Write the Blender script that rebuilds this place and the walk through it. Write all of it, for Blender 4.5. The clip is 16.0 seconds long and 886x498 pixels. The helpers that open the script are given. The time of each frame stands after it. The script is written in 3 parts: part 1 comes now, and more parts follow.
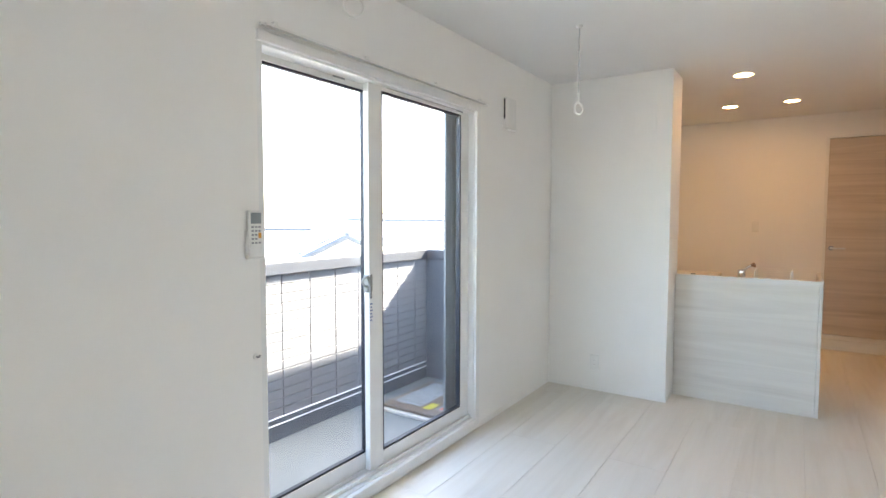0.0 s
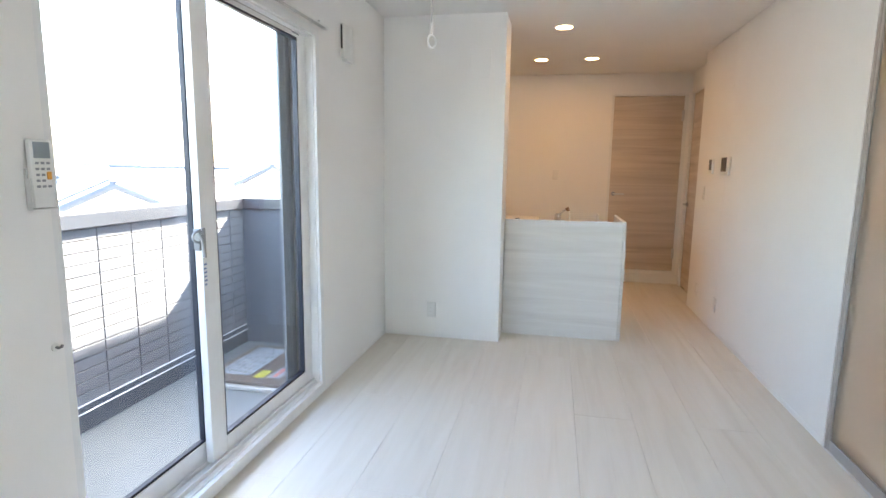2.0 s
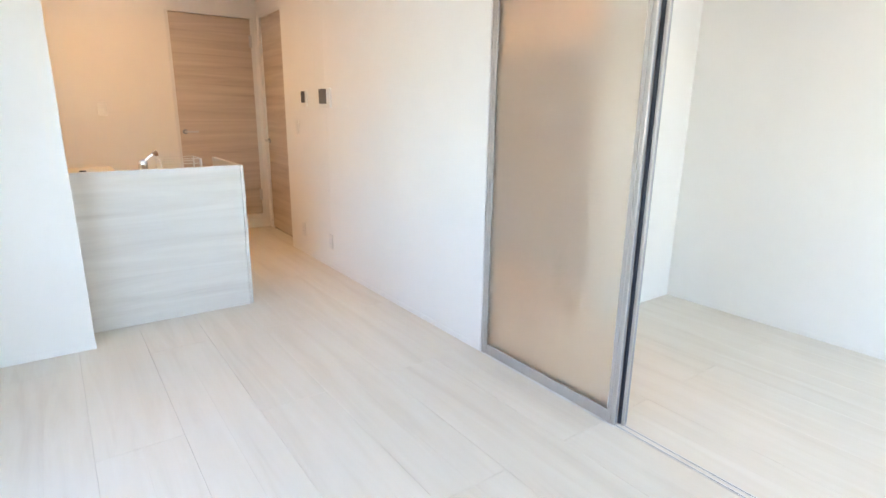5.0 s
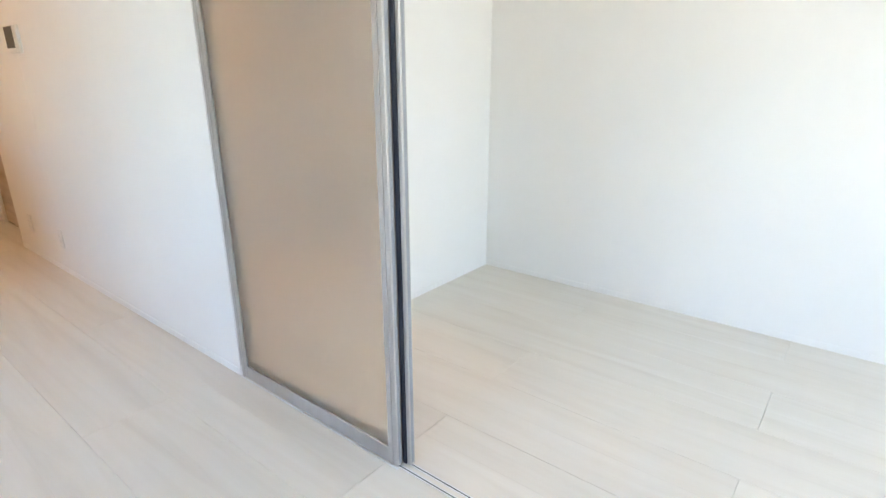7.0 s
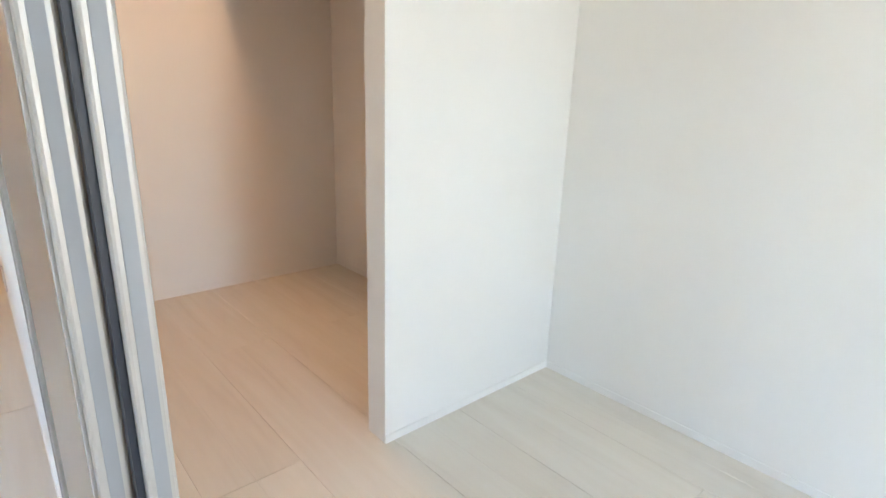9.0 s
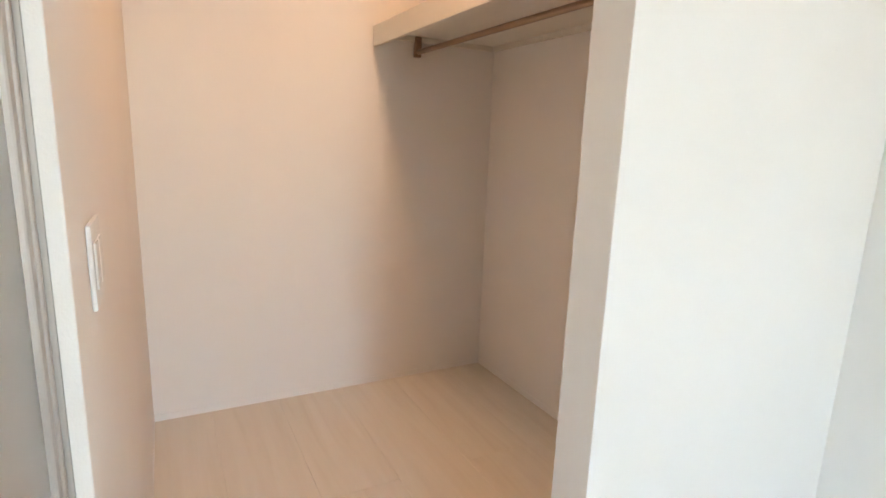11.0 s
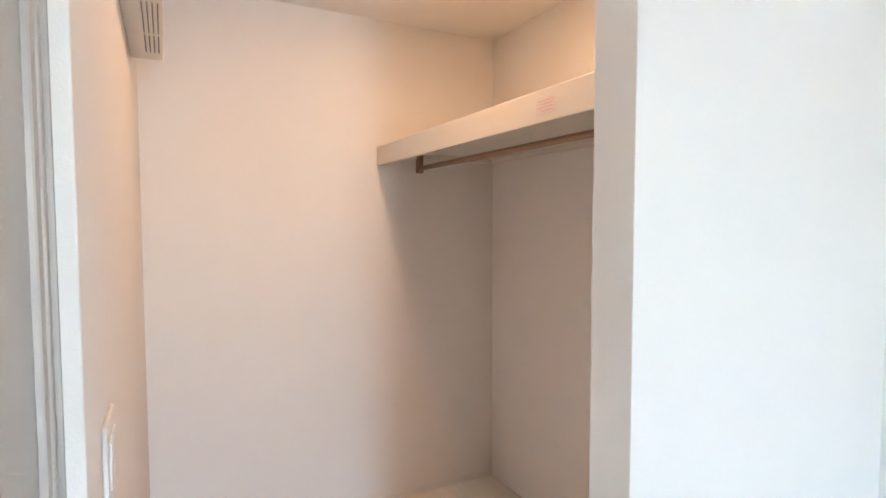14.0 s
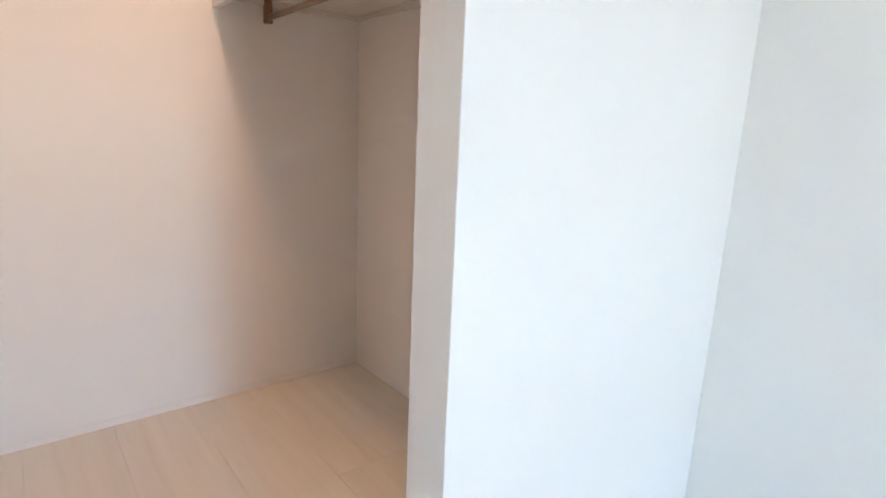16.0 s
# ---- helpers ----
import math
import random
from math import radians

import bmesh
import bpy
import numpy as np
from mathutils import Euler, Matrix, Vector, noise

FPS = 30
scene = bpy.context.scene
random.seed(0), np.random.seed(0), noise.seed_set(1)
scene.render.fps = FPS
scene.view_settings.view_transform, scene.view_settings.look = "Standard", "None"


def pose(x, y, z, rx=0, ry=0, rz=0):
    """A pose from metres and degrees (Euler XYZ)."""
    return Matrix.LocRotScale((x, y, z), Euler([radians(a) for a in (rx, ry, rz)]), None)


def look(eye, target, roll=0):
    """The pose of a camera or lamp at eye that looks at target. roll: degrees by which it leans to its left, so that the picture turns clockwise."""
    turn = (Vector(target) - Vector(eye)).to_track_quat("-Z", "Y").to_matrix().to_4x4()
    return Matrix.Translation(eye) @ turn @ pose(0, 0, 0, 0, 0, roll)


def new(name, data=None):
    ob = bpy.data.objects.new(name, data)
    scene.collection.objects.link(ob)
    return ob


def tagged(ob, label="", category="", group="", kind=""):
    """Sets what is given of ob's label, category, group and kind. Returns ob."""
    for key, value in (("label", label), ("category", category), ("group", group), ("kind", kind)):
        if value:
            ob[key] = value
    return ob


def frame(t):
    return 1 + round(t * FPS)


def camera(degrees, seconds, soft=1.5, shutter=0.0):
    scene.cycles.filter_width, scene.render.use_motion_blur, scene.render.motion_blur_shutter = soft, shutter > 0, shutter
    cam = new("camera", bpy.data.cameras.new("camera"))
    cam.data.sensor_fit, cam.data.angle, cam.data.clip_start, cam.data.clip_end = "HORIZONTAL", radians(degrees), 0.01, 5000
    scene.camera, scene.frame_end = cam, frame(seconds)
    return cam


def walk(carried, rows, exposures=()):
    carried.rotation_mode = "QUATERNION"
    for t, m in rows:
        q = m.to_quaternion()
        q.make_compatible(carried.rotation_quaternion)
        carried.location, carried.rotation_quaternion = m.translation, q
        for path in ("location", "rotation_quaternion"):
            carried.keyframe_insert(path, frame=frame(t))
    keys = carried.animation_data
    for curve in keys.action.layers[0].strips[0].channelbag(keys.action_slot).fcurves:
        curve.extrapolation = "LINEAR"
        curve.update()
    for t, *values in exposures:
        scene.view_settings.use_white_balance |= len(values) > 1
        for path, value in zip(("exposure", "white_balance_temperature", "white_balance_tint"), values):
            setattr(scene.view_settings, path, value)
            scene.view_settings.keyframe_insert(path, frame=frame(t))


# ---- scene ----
cam = camera(79.2, 16.0)
PATH = [
    (0, (1.671, -0.02, 1.351), (0.568, 1.644, 1.231), 0.1),
    (0.5, (1.638, -0.039, 1.358), (0.707, 1.723, 1.182), 0.5),
    (1, (1.596, 0.006, 1.33), (0.831, 1.839, 1.096), 0.5),
    (1.5, (1.417, 0.026, 1.325), (0.819, 1.915, 1.051), 0.8),
    (2, (1.282, 0.107, 1.316), (0.883, 2.044, 1.015), 0.8),
    (2.5, (1.168, 0.264, 1.312), (1.021, 2.232, 0.987), 0.8),
    (3, (1.024, 0.376, 1.306), (1.103, 2.344, 0.96), 0.9),
    (3.5, (0.913, 0.502, 1.299), (1.251, 2.438, 0.928), 0.7),
    (4, (0.922, 0.654, 1.293), (1.547, 2.509, 0.886), 0.9),
    (4.5, (0.875, 0.755, 1.293), (1.772, 2.484, 0.842), 1.0),
    (5, (0.849, 0.801, 1.278), (1.987, 2.367, 0.777), 0.8),
    (5.2, (0.855, 0.829, 1.265), (2.08, 2.322, 0.746), 1.0),
    (7.3, (1.797, 1.075, 1.179), (3.285, 2.252, 0.546), -0.1),
    (7.5, (1.908, 1.126, 1.186), (3.387, 2.31, 0.546), 0.2),
    (8, (2.142, 1.267, 1.174), (3.558, 2.525, 0.532), 0.5),
    (8.5, (2.391, 1.428, 1.151), (3.721, 2.792, 0.544), 0.4),
    (8.7, (2.471, 1.478, 1.15), (3.775, 2.876, 0.562), 1.2),
    (9.4, (2.70, 1.665, 1.18), (3.90, 3.13, 0.66), 1.7),
    (10.1, (2.80, 1.92, 1.23), (3.83, 3.56, 0.75), 2.2),
    (10.8, (2.801, 2.134, 1.274), (3.734, 3.85, 0.844), 2.4),
    (11, (2.788, 2.154, 1.282), (3.702, 3.887, 0.881), 2.1),
    (11.5, (2.774, 2.184, 1.325), (3.681, 3.938, 1.009), 1.7),
    (12, (2.765, 2.194, 1.379), (3.684, 3.959, 1.171), 0.9),
    (12.5, (2.758, 2.187, 1.422), (3.68, 3.958, 1.309), 0.3),
    (13, (2.754, 2.185, 1.446), (3.682, 3.956, 1.391), -0.2),
    (13.5, (2.752, 2.184, 1.448), (3.678, 3.956, 1.396), -0.5),
    (14, (2.773, 2.176, 1.428), (3.693, 3.948, 1.322), -0.1),
    (14.5, (2.805, 2.158, 1.391), (3.722, 3.923, 1.185), 0.6),
    (15, (2.857, 2.133, 1.29), (3.82, 3.863, 1.009), 1.3),
    (15.5, (2.943, 2.188, 1.235), (3.984, 3.858, 0.881), 2.3),
    (16, (3.003, 2.27, 1.246), (4.235, 3.787, 0.82), 2.4),
]
walk(cam, [(t, look(eye, target, roll)) for t, eye, target, roll in PATH], exposures=[(0, 4.42, 7350, 10), (2, 4.45, 7050, 10), (4, 4.92, 7150, 10), (5.2, 4.97, 7050, 10), (7.5, 4.79, 7100, 10), (8.7, 4.78, 7150, 10), (10.8, 4.85, 7250, 10), (12.5, 4.88, 6850, 10), (14.5, 4.93, 6380, 10), (16, 4.92, 6330, 10)])
# lights stay fixed; only exposure and white balance follow the clip
SUN_DIR = Vector((0.348, 1.0, 0.83)).normalized()          # towards the sun
world = bpy.data.worlds.new("sky")
scene.world = world
world.use_nodes = True
wn = world.node_tree.nodes
sky = wn.new("ShaderNodeTexSky")
sky.sky_type = "NISHITA"
sky.sun_disc = False
sky.sun_elevation = math.asin(SUN_DIR.z)
sky.sun_rotation = math.atan2(SUN_DIR.x, SUN_DIR.y)
sky.dust_density = 2.5
wn["Background"].inputs["Strength"].default_value = 0.15
world.node_tree.links.new(sky.outputs[0], wn["Background"].inputs["Color"])
sun = new("sun", bpy.data.lights.new("sun", "SUN"))
sun.data.energy, sun.data.angle, sun.data.color = 5.0, radians(0.6), (1.0, 0.95, 0.86)
sun.matrix_world = look(SUN_DIR * 30, (0, 0, 0))


def lamp(name, kind, place, target, energy, size, colour, size_y=None):
    ob = new(name, bpy.data.lights.new(name, kind))
    ob.data.energy, ob.data.color = energy, colour
    if kind == "AREA":
        ob.data.size = size
        ob.data.shape = "RECTANGLE" if size_y else "DISK"
        if size_y:
            ob.data.size_y = size_y
    else:
        ob.data.shadow_soft_size = size
    ob.matrix_world = look(place, target)
    return ob


WARM = (1.0, 0.48, 0.19)
DOWNLIGHTS = [(1.092, 5.777), (1.587, 5.777), (1.298, 4.534)]
for dx, dy in DOWNLIGHTS:
    lamp("kitchen_lamp", "AREA", (dx, dy, 2.389), (dx, dy + 0.001, 0), 0.108, 0.085, WARM)
CLOSET_LAMP = (3.55, 3.6)
lamp("closet_lamp", "AREA", (*CLOSET_LAMP, 2.366), (CLOSET_LAMP[0], CLOSET_LAMP[1] + 0.001, 0), 0.375, 0.2, (1.0, 0.57, 0.32))
# area lamp for sky light; bedroom window unseen, inferred from the lit partition
lamp("unseen_window_lamp", "AREA", (3.05, -0.93, 1.2), (3.05, 2, 1.2), 0.62, 0.58, (0.88, 0.935, 1.0), 1.7)

# ---- materials ----


def material(name, colour, rough=0.6, metal=0.0, spec=0.5):
    m = bpy.data.materials.new(name)
    m.use_nodes = True
    p = m.node_tree.nodes["Principled BSDF"]
    p.inputs["Base Color"].default_value = (*colour, 1)
    p.inputs["Roughness"].default_value = rough
    p.inputs["Metallic"].default_value = metal
    p.inputs["Specular IOR Level"].default_value = spec
    return m


def node(m, kind, **sets):
    n = m.node_tree.nodes.new(kind)
    for key, value in sets.items():
        if key in n.inputs:
            n.inputs[key].default_value = value
    return n


def wire(m, a, b):
    m.node_tree.links.new(a, b)


def place_coords(m, stretch, shuffle=False):
    geo = node(m, "ShaderNodeNewGeometry")
    out = geo.outputs["Position"]
    if shuffle:
        info = node(m, "ShaderNodeObjectInfo")
        mul = node(m, "ShaderNodeMath")
        mul.operation = "MULTIPLY"
        mul.inputs[1].default_value = 37.0
        wire(m, info.outputs["Random"], mul.inputs[0])
        comb = node(m, "ShaderNodeCombineXYZ")
        for k in range(3):
            wire(m, mul.outputs[0], comb.inputs[k])
        add = node(m, "ShaderNodeVectorMath")
        add.operation = "ADD"
        wire(m, out, add.inputs[0])
        wire(m, comb.outputs[0], add.inputs[1])
        out = add.outputs[0]
    mapping = node(m, "ShaderNodeMapping")
    mapping.inputs["Scale"].default_value = stretch
    wire(m, out, mapping.inputs["Vector"])
    return mapping.outputs["Vector"]


def varied(m, stretch, scale, stops, detail=4.0, shuffle=False, distortion=0.0):
    """Noise between the given colour stops, into the base colour; returns the noise's output."""
    co = place_coords(m, stretch, shuffle)
    n = node(m, "ShaderNodeTexNoise", Scale=scale, Detail=detail, Roughness=0.6, Distortion=distortion)
    wire(m, co, n.inputs["Vector"])
    ramp = node(m, "ShaderNodeValToRGB")
    els = ramp.color_ramp.elements
    while len(els) < len(stops):
        els.new(0.5)
    for el, (at, colour) in zip(els, stops):
        el.position, el.color = at, (*colour, 1)
    wire(m, n.outputs["Fac"], ramp.inputs["Fac"])
    wire(m, ramp.outputs["Color"], m.node_tree.nodes["Principled BSDF"].inputs["Base Color"])
    return n, ramp


def bumped(m, scale, strength, distance=0.002, stretch=(1, 1, 1), detail=3.0):
    co = place_coords(m, stretch)
    n = node(m, "ShaderNodeTexNoise", Scale=scale, Detail=detail)
    wire(m, co, n.inputs["Vector"])
    b = node(m, "ShaderNodeBump", Strength=strength, Distance=distance)
    wire(m, n.outputs["Fac"], b.inputs["Height"])
    wire(m, b.outputs["Normal"], m.node_tree.nodes["Principled BSDF"].inputs["Normal"])


WALLPAPER = material("white_wallpaper", (0.8, 0.79, 0.77), 0.75, spec=0.25)
varied(WALLPAPER, (1, 1, 1), 1.3, [(0.3, (0.838, 0.829, 0.808)), (0.7, (0.868, 0.858, 0.838))], 5)
bumped(WALLPAPER, 260, 0.35, 0.0015, detail=4)
CEILING = material("ceiling_paper", (0.8, 0.79, 0.77), 0.85, spec=0.2)
varied(CEILING, (1, 1, 1), 1.1, [(0.3, (0.83, 0.825, 0.81)), (0.7, (0.86, 0.855, 0.84))], 5)
bumped(CEILING, 200, 0.3, 0.0015)
TRIM = material("white_trim", (0.8, 0.8, 0.78), 0.4)
varied(TRIM, (1, 1, 1), 6, [(0.3, (0.78, 0.78, 0.765)), (0.7, (0.815, 0.81, 0.795))])
VINYL = material("white_vinyl_frame", (0.8, 0.81, 0.81), 0.35)
varied(VINYL, (1, 1, 1), 9, [(0.3, (0.77, 0.775, 0.77)), (0.7, (0.82, 0.825, 0.82))])
PLASTIC = material("white_plastic", (0.78, 0.78, 0.76), 0.35)
varied(PLASTIC, (1, 1, 1), 20, [(0.3, (0.76, 0.76, 0.74)), (0.7, (0.8, 0.8, 0.78))])
CREAM = material("cream_plastic", (0.74, 0.70, 0.62), 0.4)
varied(CREAM, (1, 1, 1), 15, [(0.3, (0.72, 0.68, 0.6)), (0.7, (0.76, 0.72, 0.64))])
DARK = material("dark_plastic", (0.025, 0.025, 0.03), 0.3)
SCREEN = material("grey_display", (0.12, 0.12, 0.12), 0.2)
LCD = material("lcd_display", (0.3, 0.34, 0.36), 0.25)
GASKET_AND_GAP = material("black_gasket_and_gap", (0.011, 0.016, 0.03), 0.5)
ORANGE = material("orange_rubber", (0.75, 0.36, 0.06), 0.5)
SLOTGREY = material("socket_slot_and_shadow_line", (0.5, 0.49, 0.47), 0.6)
SCREENFRAME = material("dark_screen_frame", (0.15, 0.165, 0.185), 0.4, 0.3)
GREYMARK = material("grey_print", (0.3, 0.31, 0.33), 0.6)
BLUEMARK = material("blue_print", (0.2, 0.28, 0.45), 0.6)
PINKMARK = material("pink_print", (0.75, 0.4, 0.38), 0.6)
REDMARK = material("red_print", (0.6, 0.08, 0.05), 0.6)
PAPER = material("white_label", (0.78, 0.79, 0.8), 0.55)
GREYLABEL = material("grey_label", (0.22, 0.24, 0.26), 0.6)
varied(GREYLABEL, (1, 1, 1), 14, [(0.3, (0.2, 0.22, 0.24)), (0.7, (0.24, 0.26, 0.28))])
PINKPAPER = material("pinkish_label", (0.76, 0.68, 0.66), 0.55)
YELLOW = material("yellow_label", (0.4, 0.36, 0.04), 0.5)
CHROME = material("chrome", (0.75, 0.75, 0.76), 0.12, 1.0)
STEEL = material("brushed_steel", (0.6, 0.6, 0.6), 0.3, 1.0)
bumped(STEEL, 60, 0.15, 0.0005, (1, 20, 1))
ALU = material("satin_aluminium", (0.46, 0.435, 0.41), 0.42, 0.25)
varied(ALU, (1, 1, 0.02), 30, [(0.3, (0.45, 0.425, 0.4)), (0.7, (0.49, 0.465, 0.44))])
BRONZE = material("bronze_rod", (0.3, 0.2, 0.14), 0.3, 0.8)
varied(BRONZE, (1, 0.05, 1), 40, [(0.3, (0.27, 0.18, 0.12)), (0.7, (0.34, 0.23, 0.16))])
SHELF = material("cream_melamine", (0.76, 0.73, 0.66), 0.45)
varied(SHELF, (1, 0.1, 1), 12, [(0.3, (0.74, 0.71, 0.64)), (0.7, (0.785, 0.755, 0.69))])

FLOORWOOD = material("whitewashed_oak", (0.7, 0.65, 0.58), 0.44, spec=0.4)
varied(FLOORWOOD, (6, 0.45, 1), 2.2, [(0.25, (0.70, 0.645, 0.56)), (0.45, (0.755, 0.705, 0.62)), (0.62, (0.78, 0.735, 0.655)), (0.8, (0.805, 0.765, 0.69))], 6, True, 0.6)
bumped(FLOORWOOD, 30, 0.08, 0.001, (8, 0.5, 1))
UNDERFLOOR = material("floor_underlay", (0.42, 0.36, 0.29), 0.8)
JOINT = material("dark_joint_sealant", (0.022, 0.023, 0.026), 0.8)
LATCH = material("grey_latch_metal", (0.3, 0.31, 0.32), 0.3, 0.7)
DOORWOOD = material("ash_door_veneer", (0.42, 0.33, 0.25), 0.42, spec=0.35)
varied(DOORWOOD, (0.3, 0.3, 7), 1.9, [(0.27, (0.42, 0.34, 0.27)), (0.42, (0.53, 0.44, 0.365)), (0.58, (0.6, 0.51, 0.43)), (0.75, (0.66, 0.575, 0.495))], 7, False, 0.7)
bumped(DOORWOOD, 40, 0.1, 0.001, (0.5, 0.5, 12))
PALEWOOD = material("pale_ash_laminate", (0.62, 0.6, 0.57), 0.4, spec=0.4)
varied(PALEWOOD, (0.35, 0.35, 6), 1.8, [(0.27, (0.56, 0.53, 0.495)), (0.42, (0.645, 0.62, 0.585)), (0.58, (0.70, 0.68, 0.645)), (0.75, (0.755, 0.735, 0.70))], 7, False, 0.8)
bumped(PALEWOOD, 40, 0.08, 0.001, (0.5, 0.5, 12))

TILE = material("grey_siding_tile", (0.26, 0.265, 0.28), 0.7)
varied(TILE, (1, 1, 1), 25, [(0.3, (0.105, 0.112, 0.13)), (0.7, (0.145, 0.152, 0.172))], 5, True)
bumped(TILE, 70, 0.4, 0.003)
SIDING = material("grey_siding", (0.24, 0.25, 0.265), 0.75)
varied(SIDING, (1, 1, 1), 6, [(0.3, (0.05, 0.06, 0.08)), (0.7, (0.066, 0.078, 0.1))], 5)
bumped(SIDING, 90, 0.35, 0.002)
CAPMETAL = material("slate_cap_metal", (0.04, 0.045, 0.055), 0.4)
varied(CAPMETAL, (1, 1, 1), 5, [(0.3, (0.034, 0.039, 0.05)), (0.7, (0.044, 0.05, 0.062))])
DECK = material("grey_balcony_sheet", (0.4, 0.41, 0.42), 0.5)
varied(DECK, (1, 1, 1), 5, [(0.3, (0.125, 0.14, 0.147)), (0.7, (0.155, 0.17, 0.177))], 6)
bumped(DECK, 120, 0.015, 0.001)
HATCHBROWN = material("brown_hatch_lid", (0.13, 0.1, 0.085), 0.45, 0.3)
varied(HATCHBROWN, (1, 1, 1), 10, [(0.3, (0.11, 0.085, 0.07)), (0.7, (0.16, 0.125, 0.105))])
ROOFTILE = material("grey_roof_tile", (0.45, 0.46, 0.48), 0.6)
varied(ROOFTILE, (1, 1, 1), 1.5, [(0.3, (0.4, 0.41, 0.43)), (0.7, (0.5, 0.51, 0.53))])
VERGE = material("slate_blue_verge", (0.26, 0.29, 0.33), 0.5)
varied(VERGE, (1, 1, 1), 2, [(0.3, (0.05, 0.062, 0.08)), (0.7, (0.07, 0.085, 0.105))])
STUCCO = material("pale_stucco", (0.6, 0.58, 0.54), 0.85)
varied(STUCCO, (1, 1, 1), 0.8, [(0.3, (0.68, 0.68, 0.66)), (0.7, (0.76, 0.755, 0.74))])
GROUND = material("pale_ground", (0.3, 0.29, 0.27), 0.9)
varied(GROUND, (1, 1, 1), 0.08, [(0.3, (0.24, 0.24, 0.22)), (0.7, (0.36, 0.35, 0.33))], 6)
LEAF = material("foliage", (0.06, 0.1, 0.04), 0.7)
varied(LEAF, (1, 1, 1), 0.7, [(0.3, (0.04, 0.07, 0.03)), (0.7, (0.09, 0.13, 0.06))])
BARK = material("bark", (0.12, 0.09, 0.07), 0.9)
PANE = material("dark_house_glass", (0.04, 0.05, 0.06), 0.1)

GLASS = bpy.data.materials.new("clear_glass")
GLASS.use_nodes = True
GLASS.node_tree.nodes.remove(GLASS.node_tree.nodes["Principled BSDF"])
_tr = node(GLASS, "ShaderNodeBsdfTransparent", Color=(0.97, 0.98, 0.985, 1))
_gl = node(GLASS, "ShaderNodeBsdfGlossy", Roughness=0.01)
_lw = node(GLASS, "ShaderNodeLayerWeight", Blend=0.5)
_pw = node(GLASS, "ShaderNodeMath")
_pw.operation = "POWER"
_pw.inputs[1].default_value = 4.0
wire(GLASS, _lw.outputs["Facing"], _pw.inputs[0])
_fr = node(GLASS, "ShaderNodeMath")
_fr.operation = "MULTIPLY_ADD"
_fr.inputs[1].default_value = 0.7
_fr.inputs[2].default_value = 0.05
wire(GLASS, _pw.outputs[0], _fr.inputs[0])
_mx = node(GLASS, "ShaderNodeMixShader")
wire(GLASS, _fr.outputs[0], _mx.inputs[0])
wire(GLASS, _tr.outputs[0], _mx.inputs[1])
wire(GLASS, _gl.outputs[0], _mx.inputs[2])
wire(GLASS, _mx.outputs[0], GLASS.node_tree.nodes["Material Output"].inputs["Surface"])

FROST = bpy.data.materials.new("milky_acrylic")
FROST.use_nodes = True
FROST.node_tree.nodes.remove(FROST.node_tree.nodes["Principled BSDF"])
_tl = node(FROST, "ShaderNodeBsdfTranslucent", Color=(0.92, 0.9, 0.875, 1))
_df = node(FROST, "ShaderNodeBsdfDiffuse", Color=(0.8, 0.76, 0.7, 1))
_gs = node(FROST, "ShaderNodeBsdfGlossy", Roughness=0.28, Color=(0.9, 0.9, 0.9, 1))
_m1 = node(FROST, "ShaderNodeMixShader", Fac=0.85)
_m2 = node(FROST, "ShaderNodeMixShader")
_m3 = node(FROST, "ShaderNodeMixShader", Fac=0.84)
_rf = node(FROST, "ShaderNodeBsdfRefraction", Color=(0.985, 0.962, 0.93, 1), Roughness=0.3, IOR=1.2)
_l2 = node(FROST, "ShaderNodeLayerWeight", Blend=0.5)
_p2 = node(FROST, "ShaderNodeMath")
_p2.operation = "POWER"
_p2.inputs[1].default_value = 4.0
wire(FROST, _l2.outputs["Facing"], _p2.inputs[0])
_f2 = node(FROST, "ShaderNodeMath")
_f2.operation = "MULTIPLY_ADD"
_f2.inputs[1].default_value = 0.8
_f2.inputs[2].default_value = 0.05
wire(FROST, _p2.outputs[0], _f2.inputs[0])
wire(FROST, _df.outputs[0], _m1.inputs[1])
wire(FROST, _tl.outputs[0], _m1.inputs[2])
wire(FROST, _m1.outputs[0], _m3.inputs[1])
wire(FROST, _rf.outputs[0], _m3.inputs[2])
wire(FROST, _f2.outputs[0], _m2.inputs[0])
wire(FROST, _m3.outputs[0], _m2.inputs[1])
wire(FROST, _gs.outputs[0], _m2.inputs[2])
wire(FROST, _m2.outputs[0], FROST.node_tree.nodes["Material Output"].inputs["Surface"])


def glow(name, colour, strength):
    m = bpy.data.materials.new(name)
    m.use_nodes = True
    p = m.node_tree.nodes["Principled BSDF"]
    p.inputs["Base Color"].default_value = (*colour, 1)
    p.inputs["Emission Color"].default_value = (*colour, 1)
    p.inputs["Emission Strength"].default_value = strength
    return m


LAMPGLOW = glow("lamp_lens", (1.0, 0.68, 0.32), 2.4)

# ---- builders ----


def box(bm, x0, y0, z0, x1, y1, z1, bevel=0.0, segments=2):
    xs, ys, zs = sorted((x0, x1)), sorted((y0, y1)), sorted((z0, z1))
    v = [bm.verts.new((x, y, z)) for z in zs for y in ys for x in xs]
    quads = ((0, 2, 3, 1), (4, 5, 7, 6), (0, 1, 5, 4), (2, 6, 7, 3), (0, 4, 6, 2), (1, 3, 7, 5))
    faces = [bm.faces.new([v[i] for i in q]) for q in quads]
    if bevel:
        edges = list({e for f in faces for e in f.edges})
        bmesh.ops.bevel(bm, geom=edges, offset=bevel, segments=segments, profile=0.5, affect="EDGES")
    return bm


